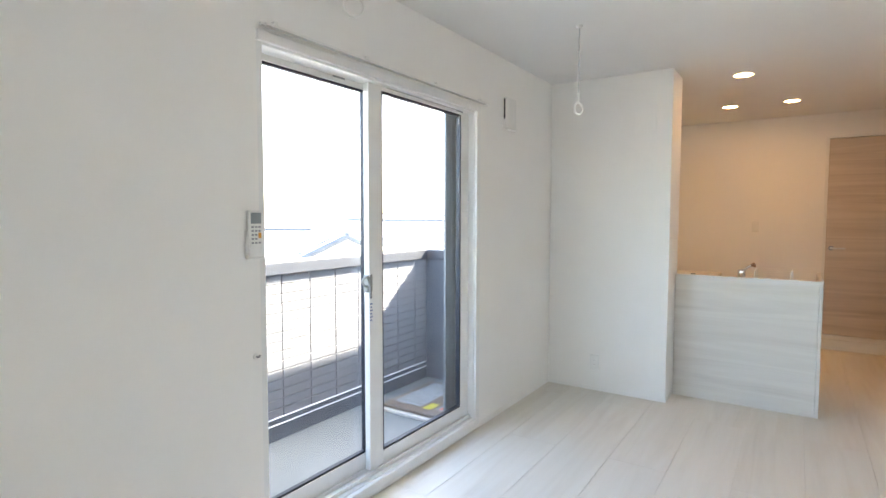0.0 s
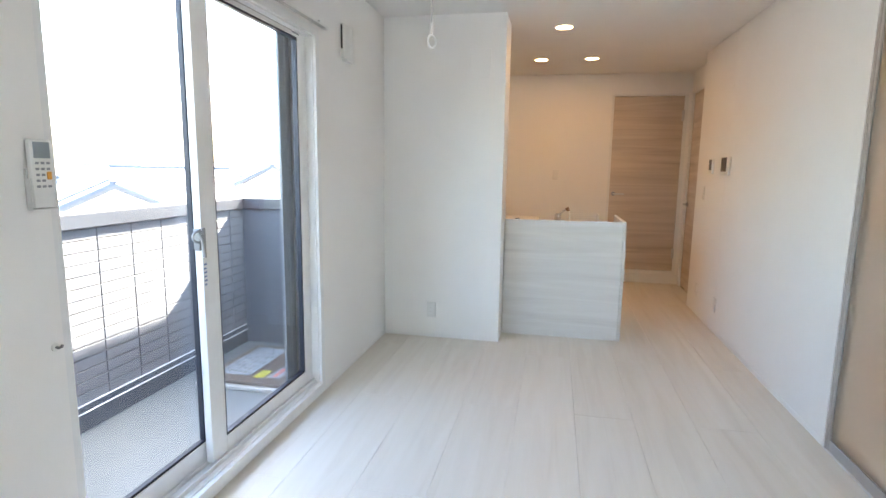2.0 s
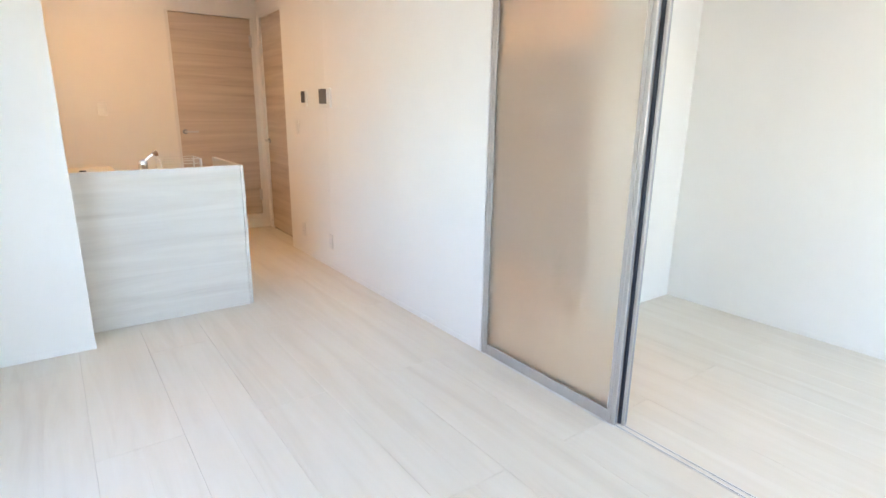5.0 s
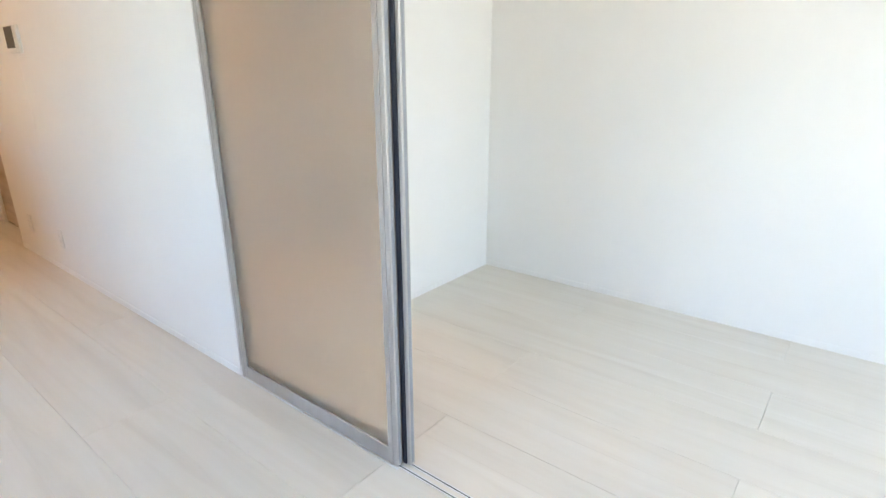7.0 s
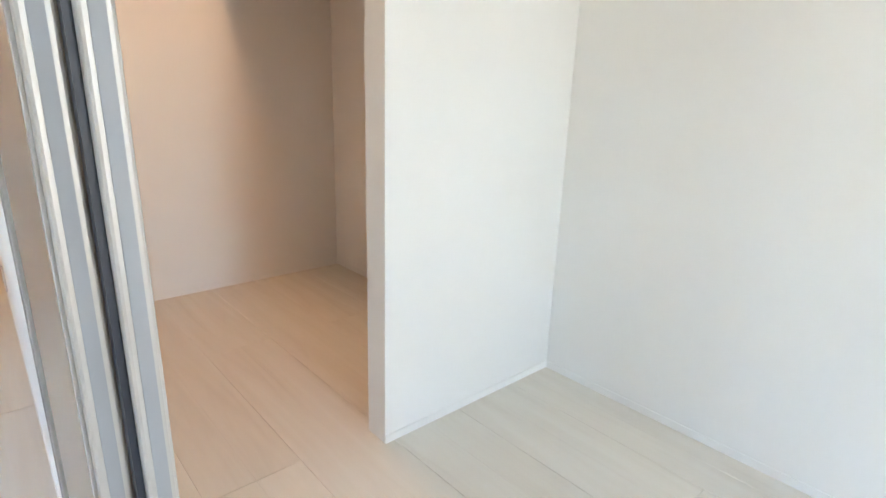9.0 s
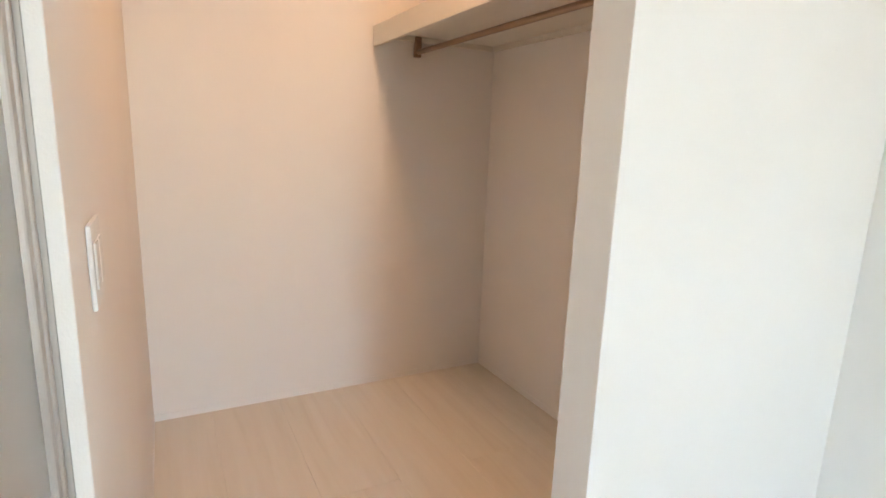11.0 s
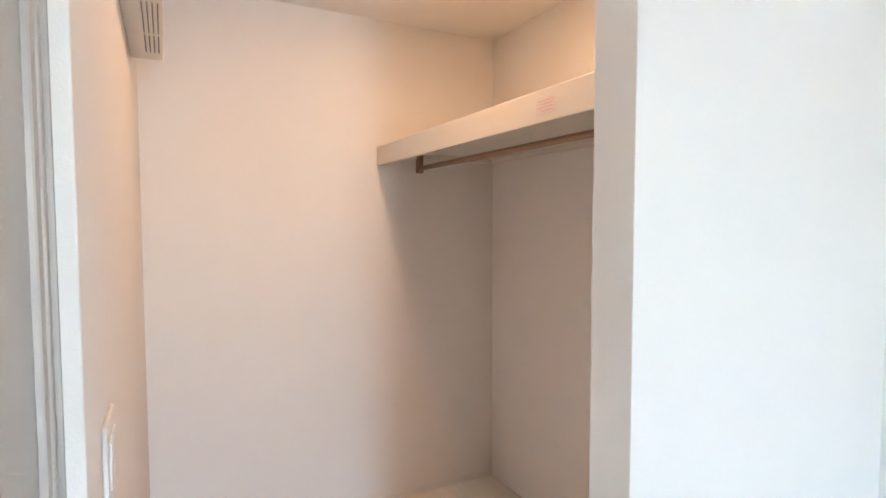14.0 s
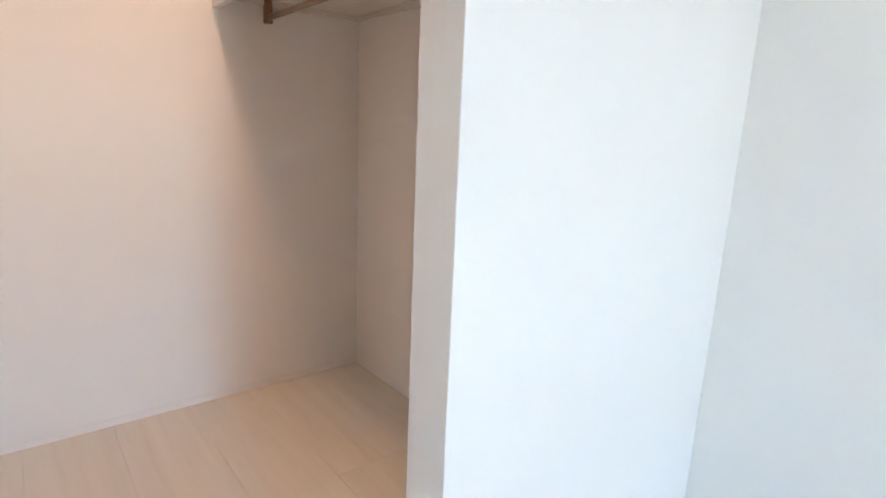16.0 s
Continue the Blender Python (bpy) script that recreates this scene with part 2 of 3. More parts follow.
def boxes(*rows, bevel=0.0):
    bm = bmesh.new()
    for r in rows:
        box(bm, *r, bevel=bevel)
    return bm


def rod(bm, a, b, radius, sides=12, radius_b=None):
    a, b = Vector(a), Vector(b)
    turn = (b - a).to_track_quat("Z", "Y").to_matrix().to_4x4()
    m = Matrix.Translation((a + b) / 2) @ turn
    bmesh.ops.create_cone(bm, cap_ends=True, segments=sides, radius1=radius, radius2=radius if radius_b is None else radius_b, depth=(b - a).length, matrix=m)
    return bm


def tube(bm, points, radius, sides=10):
    """A round bar through the points, with rings mitred at the bends."""
    pts = [Vector(p) for p in points]
    rings = []
    for i, p in enumerate(pts):
        along = (pts[min(i + 1, len(pts) - 1)] - pts[max(i - 1, 0)]).normalized()
        side = along.orthogonal().normalized() if not rings else (rings[-1][1] - along * rings[-1][1].dot(along)).normalized()
        up = along.cross(side)
        rings.append(([bm.verts.new(p + radius * (math.cos(k * math.tau / sides) * side + math.sin(k * math.tau / sides) * up)) for k in range(sides)], side))
    for (a, _), (b, _) in zip(rings, rings[1:]):
        for k in range(sides):
            bm.faces.new((a[k], a[(k + 1) % sides], b[(k + 1) % sides], b[k]))
    bm.faces.new(rings[0][0][::-1])
    bm.faces.new(rings[-1][0])
    return bm


def ring(bm, centre, normal, radius, thick, n=28, sides=10):
    q = Vector(normal).to_track_quat("Z", "Y").to_matrix()
    loops = []
    for i in range(n):
        a = i * math.tau / n
        out = q @ Vector((math.cos(a), math.sin(a), 0))
        axis = q @ Vector((0, 0, 1))
        c = Vector(centre) + out * radius
        loops.append([bm.verts.new(c + thick * (math.cos(k * math.tau / sides) * out + math.sin(k * math.tau / sides) * axis)) for k in range(sides)])
    for i in range(n):
        a, b = loops[i], loops[(i + 1) % n]
        for k in range(sides):
            bm.faces.new((a[k], b[k], b[(k + 1) % sides], a[(k + 1) % sides]))
    return bm


def finish(name, bm, mat, smooth=False):
    bmesh.ops.recalc_face_normals(bm, faces=bm.faces[:])
    me = bpy.data.meshes.new(name)
    bm.to_mesh(me)
    bm.free()
    me.materials.append(mat)
    if smooth:
        me.polygons.foreach_set("use_smooth", [True] * len(me.polygons))
        me.set_sharp_from_angle(angle=radians(40))
    return me


def solid(name, bm, mat, label="", category="", kind="", group="", smooth=False):
    return tagged(new(name, finish(name, bm, mat, smooth)), label, category, group, kind)


def thing(name, place, label, category, group="", kind=""):
    ob = new(name)
    ob.empty_display_size = 0.1
    ob.location = place
    return tagged(ob, label, category, group, kind)


def part(name, bm, mat, parent, label="", smooth=False):
    """One mesh, modelled in world places, under a thing or under a part."""
    ob = new(name, finish(name, bm, mat, smooth))
    ob.parent = parent
    top, at = parent, Vector((0, 0, 0))
    while top is not None:
        at -= Vector(top.location)
        top = top.parent
    ob.location = at
    if label:
        ob["label"] = label
    return ob


# ---- the place: plan in metres ----
W = 2.613            # room side of the wall between living room and bedroom
W2 = 2.690           # its bedroom side
BACK = 6.70          # kitchen end wall
REAR = -0.80         # wall behind the start
CEIL = 2.40
BX = 4.358           # bedroom far wall
CX, CY = 4.376, 4.67  # walk-in closet far wall and end wall
JAMB = 2.866         # where the sliding panels meet the wall
WY0, WY1, WZ0, WZ1 = 1.264, 2.885, 0.05, 2.015   # window opening
EX = -0.16           # outer face of the window wall

solid("ceiling", boxes((EX, REAR - 0.15, CEIL, 4.6, BACK + 0.15, CEIL + 0.15)), CEILING, "white textured paper ceiling of the flat", "ceiling", "structure")
solid("roof", boxes((EX, REAR - 0.15, CEIL + 0.155, 4.6, BACK + 0.15, 2.72)), SIDING, "grey flat roof edge above the balcony wall", "roof", "structure")

# walls
solid("wall_west", boxes((EX, REAR, -0.2, 0, WY0, CEIL), (EX, WY1, -0.2, 0, BACK, CEIL), (EX, WY0, WZ1, 0, WY1, CEIL), (EX, WY0, -0.2, 0, WY1, WZ0)), WALLPAPER,
      "white papered wall around the balcony window", "wall", "structure")
solid("wall_stub", boxes((0.0, 4.07, 0, 0.905, 4.41, CEIL), bevel=0.003), WALLPAPER, "white papered stub wall beside the kitchen counter", "wall", "structure")
D1X0, D1X1, D1Z0, D1Z1 = 1.882, 2.67, 0.125, 2.162
solid("wall_north", boxes((0, BACK, -0.2, D1X0, BACK + 0.12, CEIL), (D1X1, BACK, -0.2, 2.95, BACK + 0.12, CEIL), (D1X0, BACK, D1Z1, D1X1, BACK + 0.12, CEIL), (D1X0, BACK, -0.2, D1X1, BACK + 0.12, D1Z0)),
      WALLPAPER, "white papered kitchen end wall with a wooden door", "wall", "structure")
D2Y0, D2Y1, D2Z1 = 5.71, 6.60, 2.165
solid("wall_middle", boxes((W, JAMB, 0, W2, CY + 0.118, CEIL), (W, CY + 0.118, 0, 2.733, 5.68, CEIL), bevel=0.003), WALLPAPER, "long white papered wall between living room and closet", "wall", "structure")
RX = 2.735           # the wall steps back beside the second door
solid("wall_recess", boxes((RX, 5.681, 0, 2.86, D2Y0, CEIL), (RX, D2Y1, 0, 2.86, BACK, CEIL), (RX, D2Y0, D2Z1, 2.86, D2Y1, CEIL)), WALLPAPER, "white papered wall stepping back beside the folding door", "wall", "structure")
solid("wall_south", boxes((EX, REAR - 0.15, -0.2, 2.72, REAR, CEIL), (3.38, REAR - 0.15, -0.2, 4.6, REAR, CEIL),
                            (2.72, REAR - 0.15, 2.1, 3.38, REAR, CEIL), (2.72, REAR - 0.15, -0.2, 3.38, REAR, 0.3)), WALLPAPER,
      "unseen white papered rear wall with one added window opening", "wall", "structure")
solid("wall_east", boxes((BX, REAR, -0.2, 4.6, 2.8405, CEIL)), WALLPAPER, "plain white papered bedroom wall", "wall", "structure")
solid("wall_closet_front", boxes((3.488, 2.841, 0, 4.6, 2.9425, CEIL), bevel=0.002), WALLPAPER, "white papered partition beside the open closet", "wall", "structure")
solid("wall_closet_side", boxes((CX, 2.943, -0.2, 4.6, BACK, CEIL)), WALLPAPER, "white papered side wall of the walk-in closet", "wall", "structure")
solid("wall_closet_end", boxes((W2 - 0.01, CY, 0, CX + 0.01, CY + 0.116, CEIL)), WALLPAPER, "white papered end wall of the walk-in closet", "wall", "structure")
solid("wall_toilet", boxes((2.861, CY + 0.13, 0, 2.95, BACK, CEIL)), WALLPAPER, "plain white wall behind the folding door", "wall", "structure")

# low skirting
BB = 0.03
for row in ((0, REAR, 0, 0.0025, WY0, BB), (0, WY1 + 0.05, 0, 0.0025, 4.0675, BB), (0.0, 4.0675, 0, 0.9075, 4.07, BB), (0.905, 4.07, 0, 0.9075, 4.31, BB),
            (W - 0.0025, JAMB + 0.01, 0, W, 5.67, BB), (BX - 0.0025, REAR, 0, BX, 2.836, BB), (3.488, 2.8385, 0, BX, 2.841, BB),
            (W2, JAMB + 0.01, 0, W2 + 0.0025, CY, BB), (W2, CY - 0.0025, 0, CX, CY, BB), (CX - 0.0025, 2.95, 0, CX, CY, BB)):
    solid("baseboard", boxes(row), WALLPAPER, "low white skirting along the wall", "baseboard", "structure", "skirting")

# ---- balcony window ----
window = tagged(thing("window_1", (-0.06, 2.085, WZ0), "white vinyl sliding balcony window with clear glass", "window"), kind="structure")
part("window_frame", boxes((-0.14, WY0, WZ0, -0.005, WY0 + 0.03, WZ1), (-0.14, WY1 - 0.03, WZ0, -0.005, WY1, WZ1), (-0.14, WY0 + 0.03, WZ1 - 0.03, -0.005, WY1 - 0.03, WZ1),
                                (-0.14, WY0 + 0.03, WZ0, -0.005, WY1 - 0.03, WZ0 + 0.03), bevel=0.003), VINYL, window)
part("sill_track", boxes((-0.125, WY0 + 0.03, WZ0 + 0.03, -0.12, WY1 - 0.03, WZ0 + 0.048), (-0.086, WY0 + 0.03, WZ0 + 0.03, -0.081, WY1 - 0.03, WZ0 + 0.048), (-0.04, WY0 + 0.03, WZ0 + 0.03, -0.03, WY1 - 0.03, WZ0 + 0.05)),
     VINYL, window)
# white casing set on the wall around the opening
part("window_casing", boxes((-0.005, WY1 - 0.025, WZ0 - 0.02, 0.012, WY1 + 0.02, WZ1 + 0.02), (-0.005, WY0 - 0.001, WZ1 - 0.02, 0.012, WY1 - 0.025, WZ1 + 0.02),
                                 (-0.005, WY0 - 0.001, WZ0 - 0.02, 0.02, WY1 - 0.025, WZ0 + 0.025), bevel=0.003), VINYL, window)


def sash(name, x0, x1, y0, y1, z0, z1, left, right, low, top):
    s = part(name, boxes((x0, y0, z0, x1, y0 + left, z1), (x0, y1 - right, z0, x1, y1, z1), (x0, y0 + left, z0, x1, y1 - right, z0 + low), (x0, y0 + left, z1 - top, x1, y1 - right, z1), bevel=0.003), VINYL, window)
    a, b, c, d = y0 + left, y1 - right, z0 + low, z1 - top
    g = 0.011
    part("gasket", boxes((x0 + 0.004, a, c, x1 - 0.004, a + g, d), (x0 + 0.004, b - g, c, x1 - 0.004, b, d), (x0 + 0.004, a + g, c, x1 - 0.004, b - g, c + g), (x0 + 0.004, a + g, d - g, x1 - 0.004, b - g, d)), GASKET_AND_GAP, s, "black rubber glazing gasket")
    p = part("pane", boxes(((x0 + x1) / 2 - 0.002, a + g, c + g, (x0 + x1) / 2 + 0.002, b - g, d - g)), GLASS, s)
    p.visible_shadow = False
    return s


sash("sash", -0.118, -0.090, WY0 + 0.005, 1.995, 0.09, 2.0, 0.045, 0.043, 0.085, 0.042)
sash("sash", -0.078, -0.045, 1.926, WY1 - 0.03, 0.095, 2.0, 0.098, 0.085, 0.072, 0.035)
part("meeting_seal", boxes((-0.0895, 1.951, 0.1, -0.0865, 1.9945, 1.99)), GASKET_AND_GAP, window, "black seal on the meeting stile")
part("vent_strip", boxes((-0.045, 2.06, 1.982, -0.038, 2.70, 1.994), bevel=0.002), ALU, window, "grey ventilation strip on the top rail")
for y in (1.74, 2.71):
    part("maker_label", boxes((-0.0895 if y < 2 else -0.0445, y, 1.977, -0.0885 if y < 2 else -0.0435, y + 0.075, 1.986)), GREYMARK, window, "small grey printed label")
latch = part("crescent_latch", boxes((-0.074, 1.915, 0.985, -0.046, 1.9258, 1.07), (-0.0448, 1.927, 0.99, -0.038, 1.943, 1.072), bevel=0.003), LATCH, window, "grey metal crescent latch")
lb = bmesh.new()
ring(lb, (-0.046, 1.908, 1.04), (1, -0.5, 0), 0.022, 0.005, 24, 8)
tube(lb, [(-0.042, 1.912, 1.045), (-0.032, 1.912, 1.03), (-0.028, 1.914, 1.0), (-0.028, 1.916, 0.96)], 0.007)
part("latch_lever", lb, LATCH, latch, smooth=True)
lab = part("warning_label", boxes((-0.0448, 1.925, 0.83, -0.044, 1.952, 0.945)), PAPER, window, "narrow white label with blue print")
for k in range(6):
    part("print_line", boxes((-0.0439, 1.929, 0.925 - k * 0.016, -0.0432, 1.947 - 0.004 * (k % 2), 0.932 - k * 0.016)), BLUEMARK, lab)
part("shutter_guide", boxes((-0.158, 2.745, 0.06, -0.142, 2.8095, 2.03), (-0.155, 2.81, 0.06, -0.141, 2.8845, 2.03), bevel=0.002), SCREENFRAME, window, "grey insect screen stiles outside the glass")
part("jamb_liner", boxes((-0.139, 2.852, 0.085, -0.08, 2.8545, 1.98)), JOINT, window, "dark jamb liner")

# unseen window, added around the rear lamp's opening
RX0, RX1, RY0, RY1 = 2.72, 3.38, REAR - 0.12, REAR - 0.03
rw = tagged(thing("unseen_window", (3.05, REAR - 0.08, 0.3), "unseen narrow bedroom window, added as the source of rear daylight", "window"), kind="structure")
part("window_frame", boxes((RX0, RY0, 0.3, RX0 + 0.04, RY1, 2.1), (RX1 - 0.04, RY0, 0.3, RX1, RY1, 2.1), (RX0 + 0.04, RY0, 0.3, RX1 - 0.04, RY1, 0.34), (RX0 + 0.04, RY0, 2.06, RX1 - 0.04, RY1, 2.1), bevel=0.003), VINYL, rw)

# ---- living room fittings ----
cr = thing("curtain_rail", (0.04, 2.1, 2.06), "white double curtain rail above the balcony window", "curtain rail")
for k, (x, z) in enumerate(((0.024, 2.050), (0.052, 2.042))):
    rail = part("rail", boxes((x - 0.007, 1.264, z - 0.005, x + 0.007, 2.925 - 0.03 * k, z + 0.005), bevel=0.0015), PLASTIC, cr)
    # the rail's shadow line drawn as a grey strip; no groove is cut
    part("shadow_line", boxes((x - 0.003, 1.27, z - 0.0062, x + 0.0074, 2.92 - 0.03 * k, z - 0.0045)), SLOTGREY, rail, "grey strip drawing the shadow line under the rail")
    part("rail_end", boxes((x - 0.009, 2.925 - 0.03 * k, z - 0.008, x + 0.009, 2.955 - 0.03 * k, z + 0.007), bevel=0.003), PLASTIC, cr, "translucent end cap")
for y in (1.3, 1.8, 2.35, 2.82):
    part("rail_bracket", boxes((0.0, y, 2.055, 0.06, y + 0.018, 2.059), (0.0, y, 2.043, 0.004, y + 0.018, 2.055), (0.046, y, 2.0475, 0.058, y + 0.018, 2.055)), PLASTIC, cr)

rem = thing("air_conditioner_remote", (0.0, 1.232, 1.2), "white remote control in a wall holder", "remote control")
part("holder", boxes((0.0, 1.2, 1.20, 0.008, 1.262, 1.30), (0.008, 1.196, 1.20, 0.022, 1.2, 1.275), (0.008, 1.262, 1.20, 0.022, 1.266, 1.275), (0.008, 1.196, 1.196, 0.024, 1.266, 1.2), bevel=0.001), PLASTIC, rem)
rb = part("remote_body", boxes((0.008, 1.202, 1.202, 0.024, 1.26, 1.372), bevel=0.004), PLASTIC, rem, smooth=True)
part("display", boxes((0.0235, 1.209, 1.325, 0.0255, 1.253, 1.365)), LCD, rb, "grey display")
for i in range(5):
    for j in range(3):
        if (i, j) == (2, 2) or (i > 1 and j == 2 and i < 4):
            continue
        part("button", boxes((0.0235, 1.211 + j * 0.015, 1.310 - i * 0.0145, 0.0253, 1.221 + j * 0.015, 1.316 - i * 0.0145), bevel=0.001), GREYMARK, rb)
part("start_button", boxes((0.0235, 1.2405, 1.272, 0.0262, 1.253, 1.292), bevel=0.001), ORANGE, rb, "orange start button")

tb = thing("curtain_tieback_hook", (0.0, 1.236, 0.83), "small white curtain tieback hook on the wall", "hook")
hb = bmesh.new()
rod(hb, (0, 1.236, 0.83), (0.006, 1.236, 0.83), 0.011, 16)
part("rosette", hb, PLASTIC, tb, smooth=True)
hb = bmesh.new()
tube(hb, [(0.004, 1.236, 0.83), (0.014, 1.237, 0.829), (0.02, 1.239, 0.832), (0.021, 1.24, 0.837)], 0.004)
part("prong", hb, LATCH, tb, smooth=True)

vent = thing("air_vent", (0.0, 3.3, 1.95), "white square fresh-air vent, opened along one side", "vent")
part("cover", boxes((0.0, 3.225, 1.952, 0.026, 3.375, 2.15), bevel=0.005), PLASTIC, vent, smooth=True)
part("slit", boxes((0.006, 3.2238, 2.005, 0.017, 3.2255, 2.14)), DARK, vent)
part("lower_lip", boxes((0.0, 3.25, 1.938, 0.034, 3.37, 1.951), bevel=0.003), PLASTIC, vent)


def clothes_hook(x, y, low, facing, radius, thick):
    t = thing("ceiling_clothes_hook", (x, y, CEIL), "white ceiling pole with a ring for drying laundry", "clothes hook", "laundry hooks")
    b = bmesh.new()
    rod(b, (x, y, CEIL), (x, y, CEIL - 0.014), 0.019, 24, 0.015)
    part("rosette", b, PLASTIC, t, smooth=True)
    b = bmesh.new()
    rod(b, (x, y, CEIL - 0.012), (x, y, low + 0.11), 0.004, 12)
    part("rod", b, STEEL, t, "thin grey rod", smooth=True)
    b = bmesh.new()
    rod(b, (x, y, low + 0.13), (x, y, low + 0.075), 0.0085, 14, 0.006)
    part("collar", b, PLASTIC, t, smooth=True)
    b = bmesh.new()
    ring(b, (x, y, low + 0.075 - radius - thick), facing, radius, thick)
    part("ring", b, PLASTIC, t, smooth=True)
    return t


clothes_hook(0.632, 2.9, 1.912, (0.9, -0.44, 0), 0.031, 0.0052)
clothes_hook(0.635, 1.1, 1.882, (0.72, -0.7, 0), 0.027, 0.004)


def outlet(name, place, along, face, w, h, holes, label):
    """A plate on a wall: along and face are unit axes in plan."""
    t = thing(name, place, label, "switch" if "switch" in name else "outlet")
    a, f = Vector((*along, 0)), Vector((*face, 0))

    def bx(u0, u1, z0, z1, d0, d1):
        p, q = Vector(place) + a * u0 + f * d0, Vector(place) + a * u1 + f * d1
        return (p.x, p.y, place[2] + z0, q.x, q.y, place[2] + z1)
    part("plate", boxes(bx(-w / 2, w / 2, -h / 2, h / 2, 0, 0.007), bevel=0.002), PLASTIC, t, smooth=True)
    if holes:
        part("insert", boxes(bx(-0.012, 0.012, -0.033, 0.033, 0.0065, 0.009), bevel=0.001), TRIM, t)
        for z in (-0.018, 0.014):
            for u in (-0.005, 0.005):
                part("slot", boxes(bx(u - 0.0012, u + 0.0012, z, z + 0.008, 0.0085, 0.0094)), SLOTGREY, t)
    else:
        n = max(1, round(w / 0.05))
        for k in range(n):
            c = (k - (n - 1) / 2) * 0.045
            part("rocker", boxes(bx(c - 0.018, c + 0.018, -0.034, 0.034, 0.006, 0.010), bevel=0.002), PLASTIC, t)
    return t


outlet("wall_outlet", (0.38, 4.07, 0.22), (1, 0), (0, -1), 0.07, 0.118, True, "white double socket low on the stub wall")
outlet("wall_outlet", (W, 4.785, 0.225), (0, 1), (-1, 0), 0.07, 0.118, True, "white double socket low on the long wall")
outlet("wall_outlet", (W, 5.36, 0.225), (0, 1), (-1, 0), 0.07, 0.118, True, "white socket low beside the folding door")
outlet("light_switch", (W, 5.40, 1.12), (0, 1), (-1, 0), 0.07, 0.118, False, "white switch plate beside the folding door")
outlet("light_switch", (1.283, BACK, 1.25), (1, 0), (0, -1), 0.07, 0.118, False, "white switch plate on the kitchen end wall")
outlet("light_switch", (W2, 3.07, 1.088), (0, 1), (1, 0), 0.115, 0.122, False, "wide white switch plate on the closet wall")
solid("blank_plate", boxes((0.645, 4.064, 1.955, 0.80, 4.0695, 2.155), bevel=0.002), WALLPAPER, "white papered cover plate high on the stub wall", "cover plate")

ic = thing("bath_controller", (W, 5.22, 1.3), "white wall controller with a small dark display", "control panel")
part("case", boxes((W - 0.012, 5.14, 1.295, W, 5.255, 1.42), bevel=0.003), PLASTIC, ic)
part("display", boxes((W - 0.0135, 5.175, 1.325, W - 0.011, 5.253, 1.415)), DARK, ic, "dark display")
part("flap", boxes((W - 0.016, 5.143, 1.297, W - 0.012, 5.252, 1.318), bevel=0.002), PLASTIC, ic)
ic = thing("door_intercom", (W, 4.77, 1.285), "white video intercom with a grey screen", "intercom")
part("case", boxes((W - 0.018, 4.68, 1.285, W, 4.875, 1.43), bevel=0.004), PLASTIC, ic)
part("screen", boxes((W - 0.0195, 4.735, 1.315, W - 0.017, 4.872, 1.425)), SCREEN, ic, "grey screen")
part("button_row", boxes((W - 0.021, 4.70, 1.292, W - 0.018, 4.86, 1.306), bevel=0.001), PLASTIC, ic)

# ---- kitchen ----
CZ = 0.925
kc = thing("kitchen_counter", (1.2, 4.65, 0), "kitchen peninsula clad in pale grey wood-grain laminate", "kitchen counter")
part("front_panel", boxes((0.9085, 4.312, 0.0, 1.803, 4.332, CZ - 0.004), bevel=0.001), PALEWOOD, kc)
part("end_panel", boxes((1.805, 4.309, 0.0, 1.824, 5.02, CZ), bevel=0.001), PALEWOOD, kc, "pale end panel with lighter edging")
part("worktop", boxes((0.05, 4.334, 0.83, 1.803, 5.0, 0.855), bevel=0.003), STEEL, kc, "brushed steel worktop")
part("side_splash", boxes((1.8005, 4.334, 0.8555, 1.8045, 5.0, CZ - 0.004)), STEEL, kc, "steel splash guard")
part("cabinet_body", boxes((0.05, 4.336, 0.1, 1.80, 4.96, 0.828)), PALEWOOD, kc)
part("plinth", boxes((0.06, 4.4, 0.0, 1.79, 4.9, 0.098)), DARK, kc)
part("panel_edge", boxes((0.9085, 4.311, CZ - 0.003, 1.803, 4.333, CZ)), TRIM, kc, "whitish edge strip")
fa = thing("kitchen_faucet", (1.315, 4.72, 0.855), "chrome single-lever kitchen faucet", "faucet")
b = bmesh.new()
rod(b, (1.315, 4.72, 0.855), (1.315, 4.72, 0.862), 0.03, 24)
rod(b, (1.315, 4.72, 0.862), (1.315, 4.72, 0.918), 0.027, 24)
part("body", b, CHROME, fa, smooth=True)
b = bmesh.new()
rod(b, (1.315, 4.72, 0.92), (1.315, 4.72, 0.936), 0.029, 24, 0.027)
rod(b, (1.315, 4.72, 0.936), (1.315, 4.72, 0.948), 0.027, 24, 0.014)
part("lever_cap", b, CHROME, fa, smooth=True)
b = bmesh.new()
tube(b, [(1.32, 4.72, 0.935), (1.34, 4.722, 0.951), (1.36, 4.724, 0.967), (1.385, 4.727, 0.983)], 0.0085, 14)
part("spout", b, CHROME, fa, smooth=True)
b = bmesh.new()
rod(b, (1.378, 4.727, 0.98), (1.404, 4.731, 0.992), 0.0115, 16, 0.014)
rod(b, (1.398, 4.73, 0.988), (1.403, 4.731, 0.968), 0.0115, 16, 0.0105)
part("spray_head", b, BRONZE, fa, "warm reflecting spray head", smooth=True)
dr = thing("dish_rack", (1.54, 4.75, 0.855), "white wire dish rack over the sink", "dish rack")
